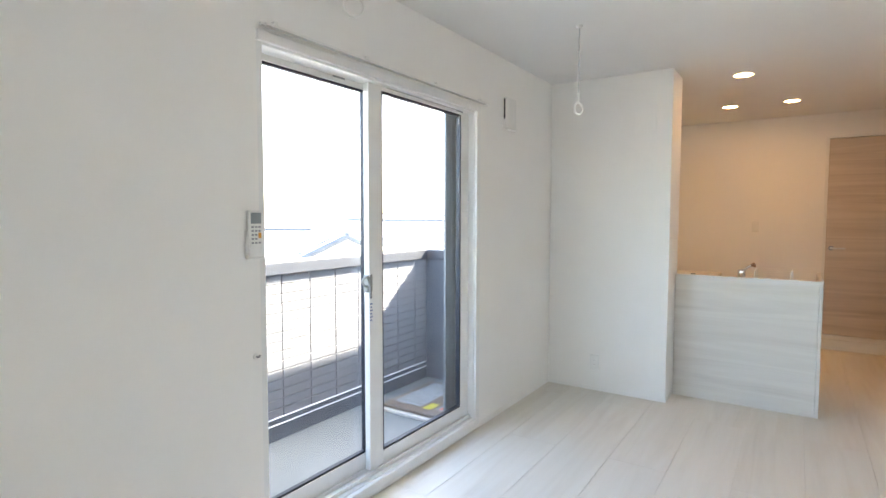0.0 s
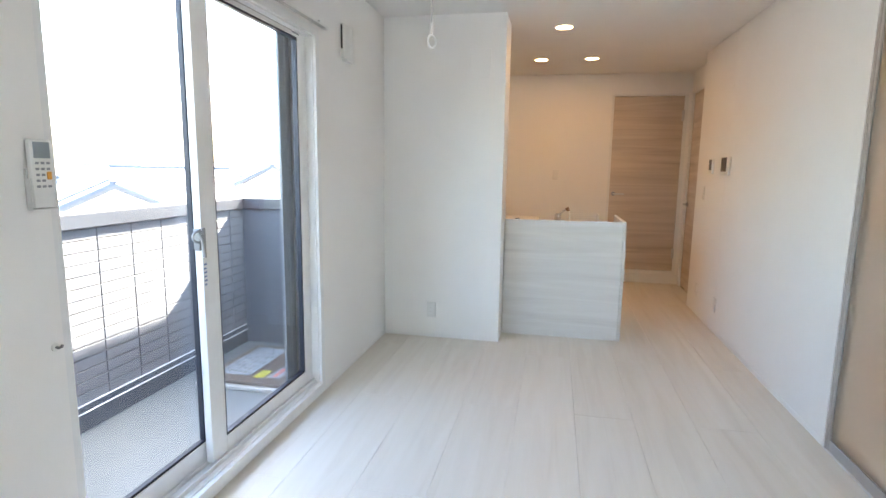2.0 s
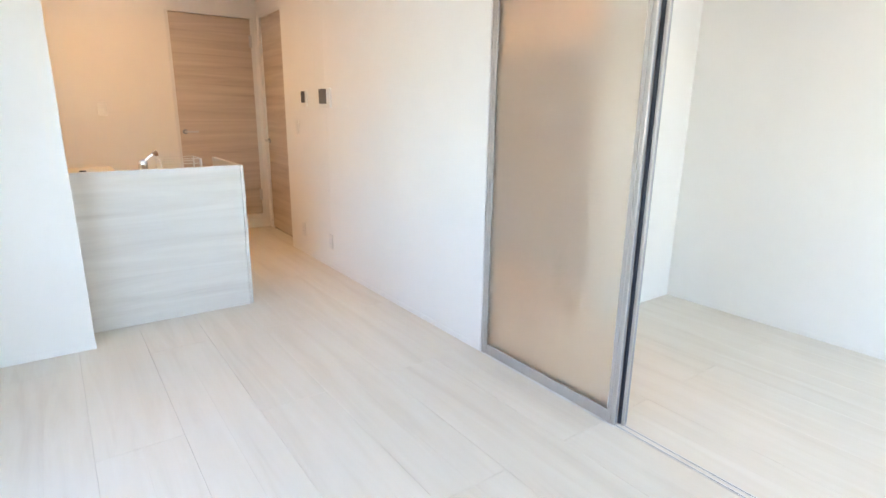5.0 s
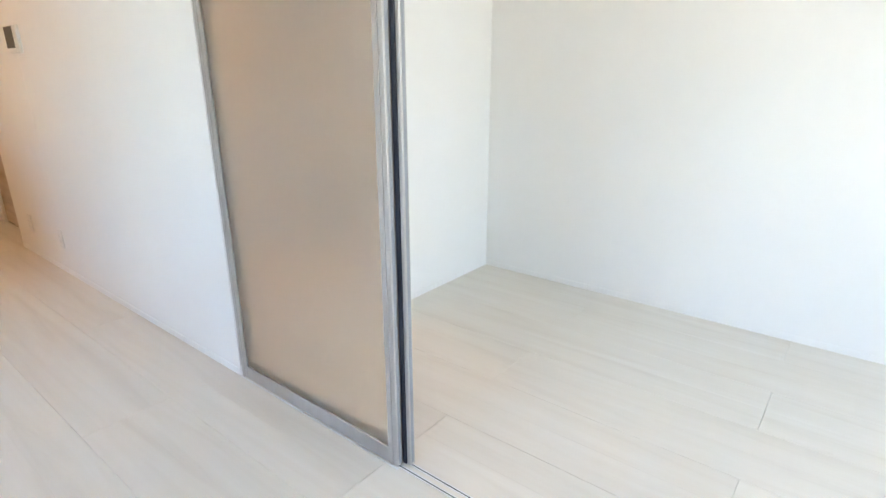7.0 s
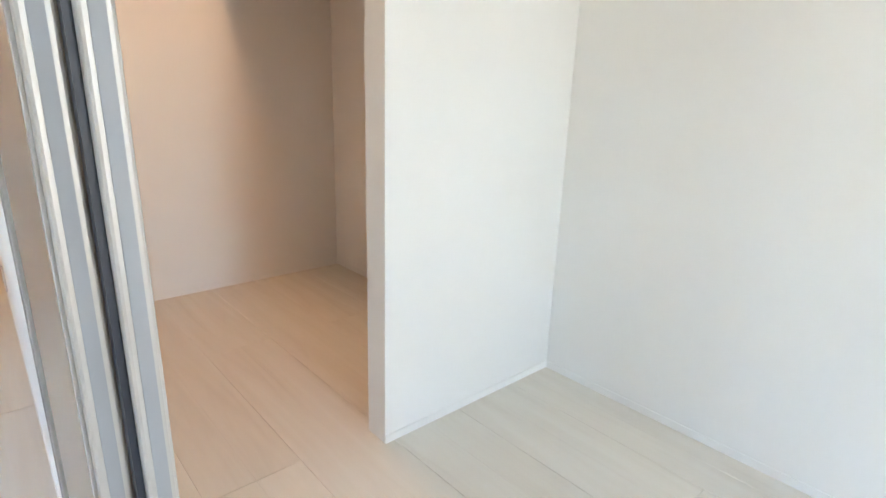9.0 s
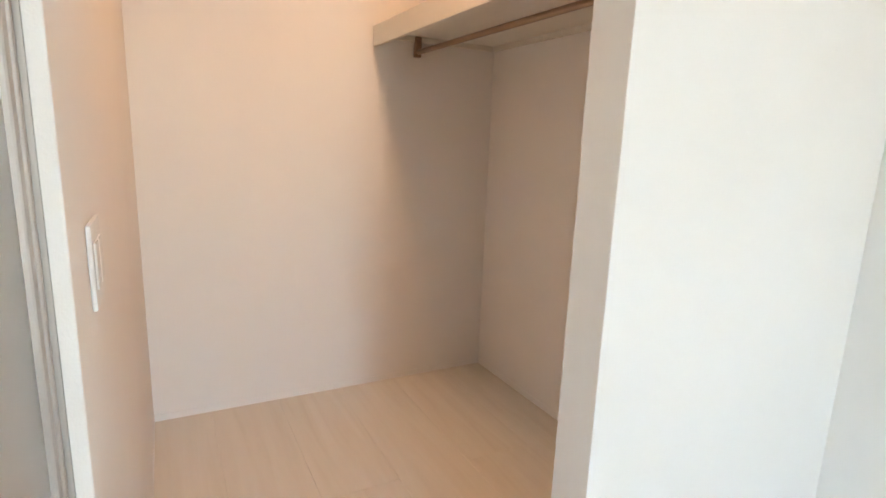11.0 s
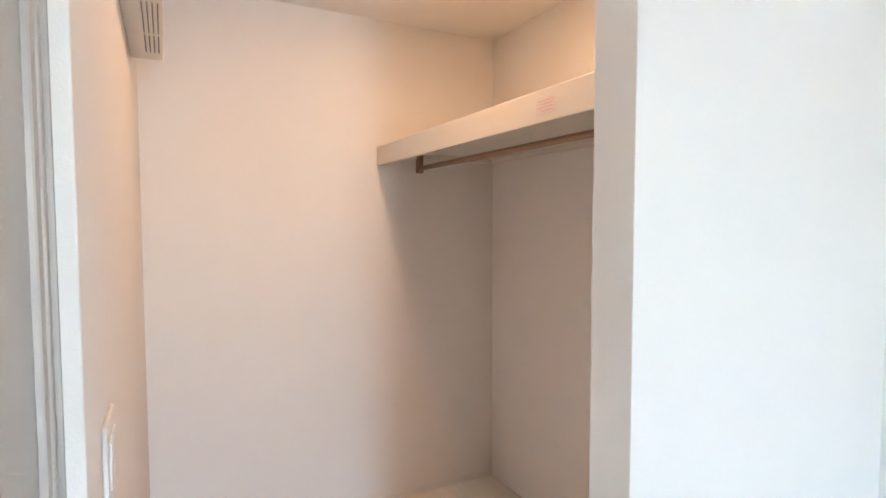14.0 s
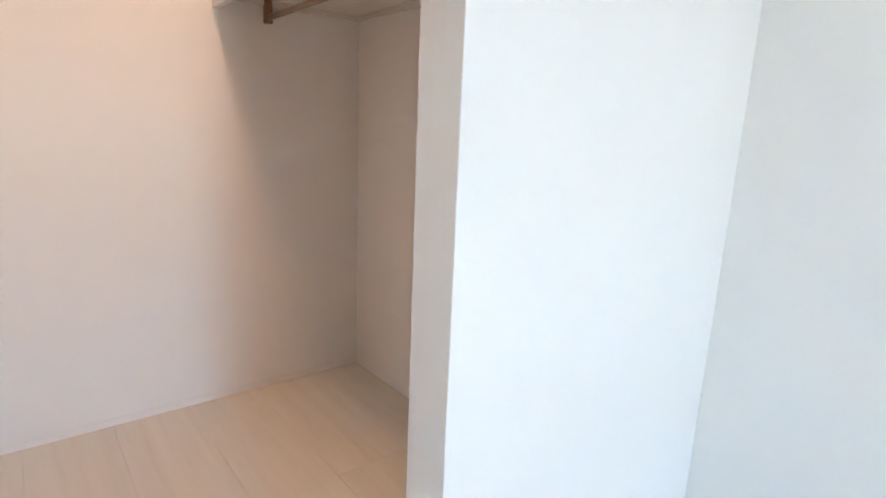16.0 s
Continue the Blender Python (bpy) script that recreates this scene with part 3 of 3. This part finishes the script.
for x in (1.412, 1.645):
    for y in (4.64, 4.86):
        b = bmesh.new()
        tube(b, [(x, y, 0.856), (x, y, 0.935), (x, y + (0.006 if y < 4.7 else -0.006), 0.948)], 0.0085 if y < 4.7 else 0.005)
        part("post", b, PLASTIC, dr, smooth=True)
    b = bmesh.new()
    rod(b, (x, 4.645, 0.948), (x, 4.855, 0.948), 0.003, 10)
    part("cross_wire", b, PLASTIC, dr, smooth=True)
for y in (4.645, 4.855):
    for z in (0.918, 0.949):
        b = bmesh.new()
        rod(b, (1.412, y, z), (1.645, y, z), 0.0022, 8)
        part("side_wire", b, PLASTIC, dr, smooth=True)
for k in range(5):
    b = bmesh.new()
    rod(b, (1.412 + k * 0.058, 4.64, 0.87), (1.412 + k * 0.058, 4.86, 0.87), 0.003, 8)
    part("base_wire", b, PLASTIC, dr, smooth=True)
sc = thing("stove_cover", (1.0, 4.68, 0.855), "beige raised stove cover with a dark knob", "stove cover")
part("board", boxes((0.74, 4.45, 0.856, 1.155, 4.93, 0.896), bevel=0.004), CREAM, sc)
b = bmesh.new()
rod(b, (0.985, 4.62, 0.896), (0.985, 4.62, 0.905), 0.018, 16)
part("knob", b, DARK, sc, smooth=True)

# door in the end wall, above a white step
d1 = tagged(thing("door_1", (2.26, BACK, D1Z0), "ash veneer door with horizontal grain above a white step", "door"), kind="structure")
part("door_frame", boxes((D1X0, BACK - 0.012, D1Z0 - 0.02, D1X0 + 0.027, BACK + 0.1, D1Z1), (D1X1 - 0.006, BACK - 0.012, D1Z0 - 0.02, D1X1 + 0.03, BACK + 0.1, D1Z1), (D1X0 + 0.025, BACK - 0.012, D1Z1 - 0.012, D1X1 - 0.006, BACK + 0.1, D1Z1 + 0.012),
                         (D1X0 + 0.025, BACK - 0.014, D1Z0 - 0.02, D1X1 - 0.006, BACK + 0.1, D1Z0 + 0.025), bevel=0.002), TRIM, d1, "white door frame")
leaf = part("door_leaf", boxes((D1X0 + 0.028, BACK - 0.006, D1Z0 + 0.03, D1X1 - 0.009, BACK + 0.03, D1Z1 - 0.018), bevel=0.002), DOORWOOD, d1)


def lever(parent, px, py, pz, along, face):
    a, f, p = Vector((*along, 0)), Vector((*face, 0)), Vector((px, py, pz))
    bb = bmesh.new()
    rod(bb, p, p + f * 0.012, 0.024, 24)
    rod(bb, p + f * 0.012, p + f * 0.05, 0.009, 14)
    h = part("door_handle", bb, LATCH, parent, "brushed lever handle", smooth=True)
    bb = bmesh.new()
    tube(bb, [p + f * 0.045 - a * 0.008, p + f * 0.05 + a * 0.02, p + f * 0.05 + a * 0.115], 0.0085)
    part("lever", bb, STEEL, h, smooth=True)


lever(leaf, 1.955, BACK - 0.006, 1.04, (1, 0), (0, -1))
for z in (0.36, 1.93):
    b = boxes((D1X1 - 0.028, BACK - 0.010, z - 0.06, D1X1 - 0.004, BACK - 0.005, z + 0.06), bevel=0.001)
    rod(b, (D1X1 - 0.009, BACK - 0.018, z - 0.06), (D1X1 - 0.009, BACK - 0.018, z + 0.06), 0.008, 12)
    part("hinge", b, STEEL, d1, "steel hinge")
solid("door_step", boxes((1.83, BACK - 0.02, 0.0, RX - 0.002, BACK, D1Z0 - 0.021), bevel=0.002), TRIM, "white riser under the end door", "trim", "structure")

# unseen wall, added to keep sky light out of the door gaps
solid("light_block_wall", boxes((D1X0 - 0.05, BACK + 0.121, -0.2, D1X1 + 0.05, BACK + 0.15, CEIL)), WALLPAPER, "unseen plain wall added behind the end door to block sky light", "wall", "structure")
# folding door in the stepped-back wall
d2 = tagged(thing("door_2", (RX, 6.1, 0), "narrow ash veneer folding door beside the kitchen", "door"), kind="structure")
part("door_frame", boxes((RX - 0.01, D2Y0 - 0.02, 0, RX + 0.06, D2Y0 + 0.01, D2Z1 + 0.02), (RX - 0.01, D2Y1 - 0.01, 0, RX + 0.06, D2Y1 + 0.03, D2Z1 + 0.02), (RX - 0.01, D2Y0 + 0.01, D2Z1 - 0.01, RX + 0.06, D2Y1 - 0.01, D2Z1 + 0.02), bevel=0.002), TRIM, d2, "white door frame")
part("folding_leaf", boxes((RX - 0.004, D2Y0 + 0.013, 0.015, RX + 0.03, 6.338, D2Z1 - 0.013), bevel=0.002), DOORWOOD, d2)
l2 = part("folding_leaf", boxes((RX + 0.008, 6.345, 0.015, RX + 0.04, D2Y1 - 0.013, D2Z1 - 0.013), bevel=0.002), DOORWOOD, d2)
lever(l2, RX + 0.008, 6.545, 0.945, (0, -1), (-1, 0))


def downlight(x, y, label):
    t = thing("ceiling_downlight", (x, y, CEIL), label, "downlight", "downlights")
    bb = bmesh.new()
    ring(bb, (x, y, CEIL - 0.002), (0, 0, 1), 0.066, 0.006, 32, 8)
    part("trim_ring", bb, PLASTIC, t, smooth=True)
    bb = bmesh.new()
    rod(bb, (x, y, CEIL - 0.001), (x, y, CEIL - 0.006), 0.061, 32)
    part("lens", bb, LAMPGLOW, t, "glowing warm-white lens")


for dx, dy in DOWNLIGHTS:
    downlight(dx, dy, "round warm-white recessed kitchen downlight, switched on")
cd = thing("closet_ceiling_light", (*CLOSET_LAMP, CEIL), "round warm ceiling light in the closet, switched on", "ceiling light")
b = bmesh.new()
rod(b, (*CLOSET_LAMP, CEIL - 0.001), (*CLOSET_LAMP, CEIL - 0.03), 0.11, 28)
part("lamp_base", b, PLASTIC, cd, smooth=True)

# ---- sliding panels between living room and bedroom ----


def sliding_panel(x0, x1, y0, y1, label):
    t = thing("sliding_panel", ((x0 + x1) / 2, (y0 + y1) / 2, 0), label, "sliding door", "sliding panels")
    z0, z1, s = 0.004, 2.36, 0.04
    for a in (y0, y1 - s):
        st = part("stile", boxes((x0, a, z0, x1, a + s, z1), bevel=0.003), ALU, t, "satin aluminium stile")
        part("rib", boxes((x0 - 0.003, a + 0.017, z0, x0 + 0.001, a + 0.029, z1), (x1 - 0.001, a + 0.017, z0, x1 + 0.003, a + 0.029, z1), bevel=0.001), ALU, st)
    part("end_groove", boxes(((x0 + x1) / 2 - 0.005, y0 - 0.0015, z0 + 0.01, (x0 + x1) / 2 + 0.005, y0 + 0.001, z1)), GREYMARK, t)
    part("bottom_rail", boxes((x0 + 0.002, y0 + s, z0, x1 - 0.002, y1 - s, z0 + 0.055), bevel=0.002), ALU, t)
    part("top_rail", boxes((x0 + 0.002, y0 + s, z1 - 0.055, x1 - 0.002, y1 - s, z1), bevel=0.002), ALU, t)
    part("panel", boxes(((x0 + x1) / 2 - 0.003, y0 + s, z0 + 0.055, (x0 + x1) / 2 + 0.003, y1 - s, z1 - 0.055)), FROST, t, "milky translucent panel")
    return t


sliding_panel(2.6135, 2.636, 1.99, JAMB - 0.006, "milky sliding panel in an aluminium frame, pushed open")
second_panel = sliding_panel(2.642, 2.664, 1.962, JAMB - 0.006, "second milky sliding panel stacked behind the first")
# shade of the open gap between the panels, put in as a black strip
bdark = bmesh.new()
box(bdark, 2.6363, 1.975, 0.01, 2.642, 1.989, 2.35)
part("dark_strip", bdark, GASKET_AND_GAP, second_panel, "black strip standing in for the shade of the open gap")
part_track = thing("panel_track", (2.665, 1.0, 0), "aluminium floor tracks of the sliding panels", "track", kind="structure")
for x in (2.625, 2.653):
    part("rail", boxes((x - 0.006, REAR, -0.004, x - 0.0025, JAMB, 0.0022), (x + 0.0025, REAR, -0.004, x + 0.006, JAMB, 0.0022)), TRIM, part_track)
    part("slot", boxes((x - 0.0025, REAR, -0.006, x + 0.0025, JAMB, 0.0005)), DARK, part_track)
# reflected light along the track edge painted in as white
part("edge_strip", boxes((2.6075, 1.985, -0.004, 2.6128, JAMB, 0.0028)), TRIM, part_track, "track edge strip, painted white for its bright reflection")
part("head_track", boxes((2.6135, REAR, 2.362, 2.666, JAMB - 0.001, CEIL - 0.001), bevel=0.001), ALU, part_track)
part("jamb", boxes((2.6645, JAMB - 0.006, 0, 2.6715, JAMB - 0.0005, 2.362), bevel=0.001), ALU, part_track, "aluminium end jamb")

# ---- walk-in closet ----
SX, SZ = 3.703, 1.697
sh = thing("closet_shelf", (4.04, 3.8, SZ), "cream closet shelf with a deep front lip", "shelf")
part("front_lip", boxes((SX, 2.9435, SZ, SX + 0.022, CY - 0.001, SZ + 0.091), bevel=0.003), SHELF, sh)
part("shelf_board", boxes((SX + 0.022, 2.9435, SZ + 0.066, CX - 0.001, CY - 0.001, SZ + 0.089)), SHELF, sh)
part("wall_cleat", boxes((CX - 0.021, 2.95, SZ + 0.04, CX - 0.001, CY - 0.024, SZ + 0.0655), (SX + 0.03, CY - 0.021, SZ + 0.04, CX - 0.022, CY - 0.001, SZ + 0.0655), bevel=0.002), SHELF, sh)
st = thing("shelf_notice", (SX, 3.36, SZ + 0.02), "small pinkish printed notice on the shelf lip", "label")
part("paper", boxes((SX - 0.0012, 3.317, SZ + 0.022, SX - 0.0003, 3.40, SZ + 0.066)), PINKPAPER, st)
for k in range(4):
    part("print_line", boxes((SX - 0.0017, 3.325, SZ + 0.057 - k * 0.009, SX - 0.0011, 3.392 - 0.012 * (k % 2), SZ + 0.059 - k * 0.009)), PINKMARK, st)
cl = thing("clothes_rail", (3.926, 3.8, SZ - 0.02), "bronze clothes rail under the closet shelf", "clothes rail")
b = bmesh.new()
rod(b, (3.926, 2.955, SZ - 0.007), (3.926, CY - 0.03, SZ - 0.007), 0.0125, 18)
part("rail", b, BRONZE, cl, smooth=True)
for y in (2.945, CY - 0.031):
    part("bracket", boxes((3.909, y, SZ - 0.03, 3.943, y + 0.028, SZ + 0.066), bevel=0.005), BRONZE, cl, smooth=True)

pb = thing("distribution_board", (W2, 3.9, 1.95), "cream distribution box high on the closet wall", "distribution board")
part("case", boxes((W2, 3.60, 1.95, W2 + 0.094, 4.18, 2.30), bevel=0.006), CREAM, pb, smooth=True)
for k in range(4):
    for j, (ya, yb) in enumerate(((3.66, 3.90), (3.92, 4.09))):
        n = 14 if j == 0 else 9
        for i in range(n):
            y = ya + (yb - ya) * i / n
            part("slot", boxes((W2 + 0.045 + k * 0.0115, y, 1.9485, W2 + 0.0485 + k * 0.0115, y + (yb - ya) / n * (0.62 if j == 0 else 0.85), 1.9495)), DARK, pb)

# ---- balcony ----
PX, PY, PZ = -1.166, 3.975, 1.02
solid("balcony_floor", boxes((PX - 0.1, REAR - 0.15, -0.3, EX - 0.001, PY + 0.1, -0.13)), DECK, "grey sheet balcony floor", "balcony floor", "structure")
par = tagged(thing("balcony_parapet", (PX, 2.0, -0.13), "grey tile-clad balcony parapet with slate metal cap", "parapet"), kind="structure")
part("parapet_core", boxes((PX - 0.1, REAR - 0.15, -0.129, PX - 0.004, PY + 0.1, PZ - 0.05)), JOINT, par, "dark jointed backing")
part("cap", boxes((PX - 0.13, REAR - 0.15, PZ - 0.05, PX + 0.03, PY + 0.13, PZ + 0.035), bevel=0.006), CAPMETAL, par)
part("kerb", boxes((PX + 0.007, REAR - 0.15, -0.13, PX + 0.014, PY - 0.02, 0.017), bevel=0.003), SIDING, par)
part("flashing", boxes((PX + 0.008, REAR - 0.15, 0.018, PX + 0.018, PY - 0.02, 0.023), (PX + 0.008, REAR - 0.15, -0.024, PX + 0.022, PY - 0.02, -0.019)), PAPER, par, "thin bright metal flashing")
endp = tagged(solid("balcony_end_wall", boxes((PX + 0.002, PY, -0.13, EX - 0.002, PY + 0.1, PZ - 0.052)), SIDING), "plain grey end wall of the balcony", "parapet", "", "structure")
part("cap", boxes((PX + 0.032, PY - 0.03, PZ - 0.05, EX - 0.002, PY + 0.13, PZ + 0.035), bevel=0.006), CAPMETAL, endp)
ha = thing("escape_hatch", (-0.62, 3.4, -0.13), "brown metal escape hatch lid with labels on the balcony", "hatch")
part("rim", boxes((-0.98, 3.06, -0.129, -0.26, 3.80, -0.102), bevel=0.006), ALU, ha, "pale metal rim")
lid = part("lid", boxes((-0.95, 3.09, -0.102, -0.29, 3.77, -0.078), bevel=0.006), HATCHBROWN, ha)
rnd = random.Random(4)
lb1 = part("notice", boxes((-0.90, 3.19, -0.0778, -0.66, 3.72, -0.0768)), GREYLABEL, lid, "large grey-white printed notice")
for k in range(6):
    y = 3.225
    while y < 3.66:
        step = rnd.uniform(0.012, 0.05)
        part("print_mark", boxes((-0.88 + 0.037 * k, y, -0.0767, -0.867 + 0.037 * k + 0.004 * (k == 4), y + step, -0.0762)), SCREEN, lb1)
        y += step + rnd.uniform(0.012, 0.07)
part("caution_label", boxes((-0.625, 3.17, -0.0778, -0.555, 3.30, -0.0768)), YELLOW, lid, "yellow caution label")
lb2 = part("red_notice", boxes((-0.53, 3.19, -0.0778, -0.44, 3.38, -0.0768)), GREYLABEL, lid, "white label with red print")
for k in range(6):
    part("print_mark", boxes((-0.505, 3.21 + 0.025 * k, -0.0767, -0.475, 3.224 + 0.025 * k, -0.0762)), REDMARK, lb2)

# ---- outside ----
b = bmesh.new()
bmesh.ops.create_circle(b, cap_ends=True, radius=1500, segments=64, matrix=Matrix.Translation((0, 0, -3.4)))
solid("ground", b, GROUND, "pale flat ground of the neighbourhood", "ground", "structure")


def house(x, y, turn, w, d, eave, ridge, label):
    t = thing("house", (x, y, -3.4), label, "house", "neighbouring houses")
    m = Matrix.Translation((x, y, 0)) @ Matrix.Rotation(radians(turn), 4, "Z")

    def put(bm):
        bm.transform(m)
        return bm
    hb2 = bmesh.new()
    sect = [(-d / 2, -3.4), (d / 2, -3.4), (d / 2, eave), (0, ridge), (-d / 2, eave)]
    gab = [[hb2.verts.new((s * w / 2, py, pz)) for py, pz in sect] for s in (-1, 1)]
    hb2.faces.new(gab[0])
    hb2.faces.new(gab[1][::-1])
    for i in range(5):
        hb2.faces.new((gab[0][i], gab[0][(i + 1) % 5], gab[1][(i + 1) % 5], gab[1][i]))
    part("wall", put(hb2), STUCCO, t)
    o, k = 0.45, 0.16
    rb2 = bmesh.new()
    prof = [(-d / 2 - o, eave - 0.15), (0, ridge), (d / 2 + o, eave - 0.15), (d / 2 + o, eave - 0.15 + k), (0, ridge + k), (-d / 2 - o, eave - 0.15 + k)]
    ends = [[rb2.verts.new((s * (w / 2 + o), py, pz)) for py, pz in prof] for s in (-1, 1)]
    rb2.faces.new(ends[0])
    rb2.faces.new(ends[1][::-1])
    for i in range(6):
        rb2.faces.new((ends[0][i], ends[0][(i + 1) % 6], ends[1][(i + 1) % 6], ends[1][i]))
    roof = part("roof", put(rb2), ROOFTILE, t)
    part("ridge", put(boxes((-w / 2 - o, -0.14, ridge + 0.08, w / 2 + o, 0.14, ridge + 0.3), bevel=0.05)), VERGE, roof)
    for s in (-1, 1):
        e = bmesh.new()
        for py in (-d / 2 - o, d / 2 + o):
            rod(e, (s * (w / 2 + o), py, eave - 0.02), (s * (w / 2 + o), 0, ridge + 0.14), 0.12, 8)
        part("verge", put(e), VERGE, roof)
    for sx in (-1, 1):
        for wx in (-d * 0.25, d * 0.25):
            wn2 = part("window", put(boxes((sx * (w / 2 - 0.02), wx - 0.7, eave - 2.0, sx * (w / 2 + 0.05), wx + 0.7, eave - 0.9))), VINYL, t)
            part("pane", put(boxes((sx * (w / 2 + 0.051), wx - 0.62, eave - 1.92, sx * (w / 2 + 0.06), wx + 0.62, eave - 0.98))), PANE, wn2)
    return t


for row in ((-16.3, 18.9, -47, 8, 7, -1.35, 0.42), (-16.2, 31, -58, 8, 3.2, 0.25, 1.08), (-30, 22, 35, 10, 8, -1.2, 0.3), (-32, 42, 10, 10, 8, -0.6, 0.8), (-24, 60, 40, 11, 8, -0.2, 1.3),
            (-48, 52, -20, 12, 9, -0.4, 0.9), (-52, 80, 30, 13, 9, 0.0, 1.4), (-30, 95, 15, 13, 9, 0.1, 1.6), (-75, 95, -35, 14, 10, 0.2, 1.9), (-10, 52, 75, 9, 7, -0.4, 1.0)):
    house(*row, "pale house with a grey tiled gable roof")


def tree(x, y, h, seed):
    rnd = random.Random(seed)
    t = thing("tree", (x, y, -3.4), "distant dark green broadleaf tree", "tree", "far trees")
    bb = bmesh.new()
    rod(bb, (x, y, -3.4), (x, y, -3.4 + h * 0.6), h * 0.05, 8, h * 0.02)
    for k in range(5):
        a = k * 1.26
        rod(bb, (x, y, -3.4 + h * 0.4), (x + math.cos(a) * h * 0.25, y + math.sin(a) * h * 0.25, -3.4 + h * 0.7), h * 0.018, 6, h * 0.006)
    part("trunk", bb, BARK, t)
    verts, faces = [], []
    for k in range(900):
        u, v = rnd.uniform(-1, 1), rnd.uniform(0, math.tau)
        r = (rnd.uniform(0.35, 1.0) ** 0.5) * h * 0.34 * (0.8 + 0.3 * math.sin(3 * v + seed))
        c = Vector((x + r * math.cos(v) * math.sqrt(1 - u * u), y + r * math.sin(v) * math.sqrt(1 - u * u), -3.4 + h * 0.7 + r * u * 0.9))
        s = h * rnd.uniform(0.015, 0.035)
        n = len(verts)
        q = Euler((rnd.uniform(0, 3), rnd.uniform(0, 3), rnd.uniform(0, 3))).to_matrix()
        verts += [tuple(c + q @ Vector(p) * s) for p in ((-1, -0.6, 0), (1, -0.6, 0), (0.6, 0.9, 0.3), (-0.6, 0.9, -0.3))]
        faces.append((n, n + 1, n + 2, n + 3))
    me = bpy.data.meshes.new("crown")
    me.from_pydata(verts, [], faces)
    me.materials.append(LEAF)
    ob = new("crown", me)
    ob.parent = t
    ob.location = (-x, -y, 3.4)


for k in range(9):
    tree(-75 + k * 13 + 4 * math.sin(k * 2.1), 150 + 9 * math.cos(k * 1.7), 8.5 + 2.0 * math.sin(k * 1.3), k)

# ---- floors: boards last ----
floor = solid("floor", boxes((EX + 0.002, REAR - 0.14, -0.2, 4.59, BACK + 0.11, -0.0125)), UNDERFLOOR, "pale whitewashed oak board floor", "floor", "structure")
_boards = {}


def board_mesh(length, width):
    key = (round(length, 3), round(width, 3))
    if key not in _boards:
        w, e, h = width - 0.0008, 0.0010, width / 2
        prof = [(0, -0.012), (0, -e), (e, 0), (h - 0.0008, 0), (h, -0.0005), (h + 0.0008, 0), (w - e, 0), (w, -e), (w, -0.012)]
        bm = bmesh.new()
        rows = []
        for y, dz in ((0, -e), (e, 0), (length - 0.0012 - e, 0), (length - 0.0012, -e)):
            rows.append([bm.verts.new((x, y, z + (0.5 * dz if z > -0.01 else 0))) for x, z in prof])
        for a, c in zip(rows, rows[1:]):
            for i in range(len(prof) - 1):
                bm.faces.new((a[i], a[i + 1], c[i + 1], c[i]))
        bm.faces.new(rows[0])
        bm.faces.new(rows[-1][::-1])
        _boards[key] = finish("board", bm, FLOORWOOD)
    return _boards[key]


def lay(x_lines, y0, y1, phase, length=1.8):
    for r, (xa, xb) in enumerate(zip(x_lines, x_lines[1:])):
        first = phase + (length / 2 if r % 2 else 0)
        cuts = [y0] + [first + k * length for k in range(-6, 7) if y0 + 0.05 < first + k * length < y1 - 0.05] + [y1]
        for ya, yb in zip(cuts, cuts[1:]):
            ob = new("board", board_mesh(yb - ya, xb - xa))
            ob.parent = floor
            ob.location = (xa, ya, 0)


lay([0.0] + [2.358 - 0.3065 * k for k in range(7, -1, -1)] + [2.618], REAR, BACK, 2.94 - 0.9)
lay([2.66] + [2.928 + 0.30 * k for k in range(5)] + [4.385], REAR, 4.68, 2.04)
lay([2.618, 2.66], REAR, JAMB, 0.7)
lay([2.618, 2.745], 5.68, BACK, 0.4)

# wall tiles of the parapet, in a stacked grid
_bm = bmesh.new()
box(_bm, -0.004, 0.003, 0.003, 0.006, 0.243, 0.0605, bevel=0.002, segments=1)
tile_mesh = finish("tile", _bm, TILE)
for r in range(17):
    for c in range(12):
        ob = new("tile", tile_mesh)
        ob.parent = par
        ob.location = (0, 3.802 - 0.2465 * c - 2.0, 0.905 - 0.0635 * r + 0.13)
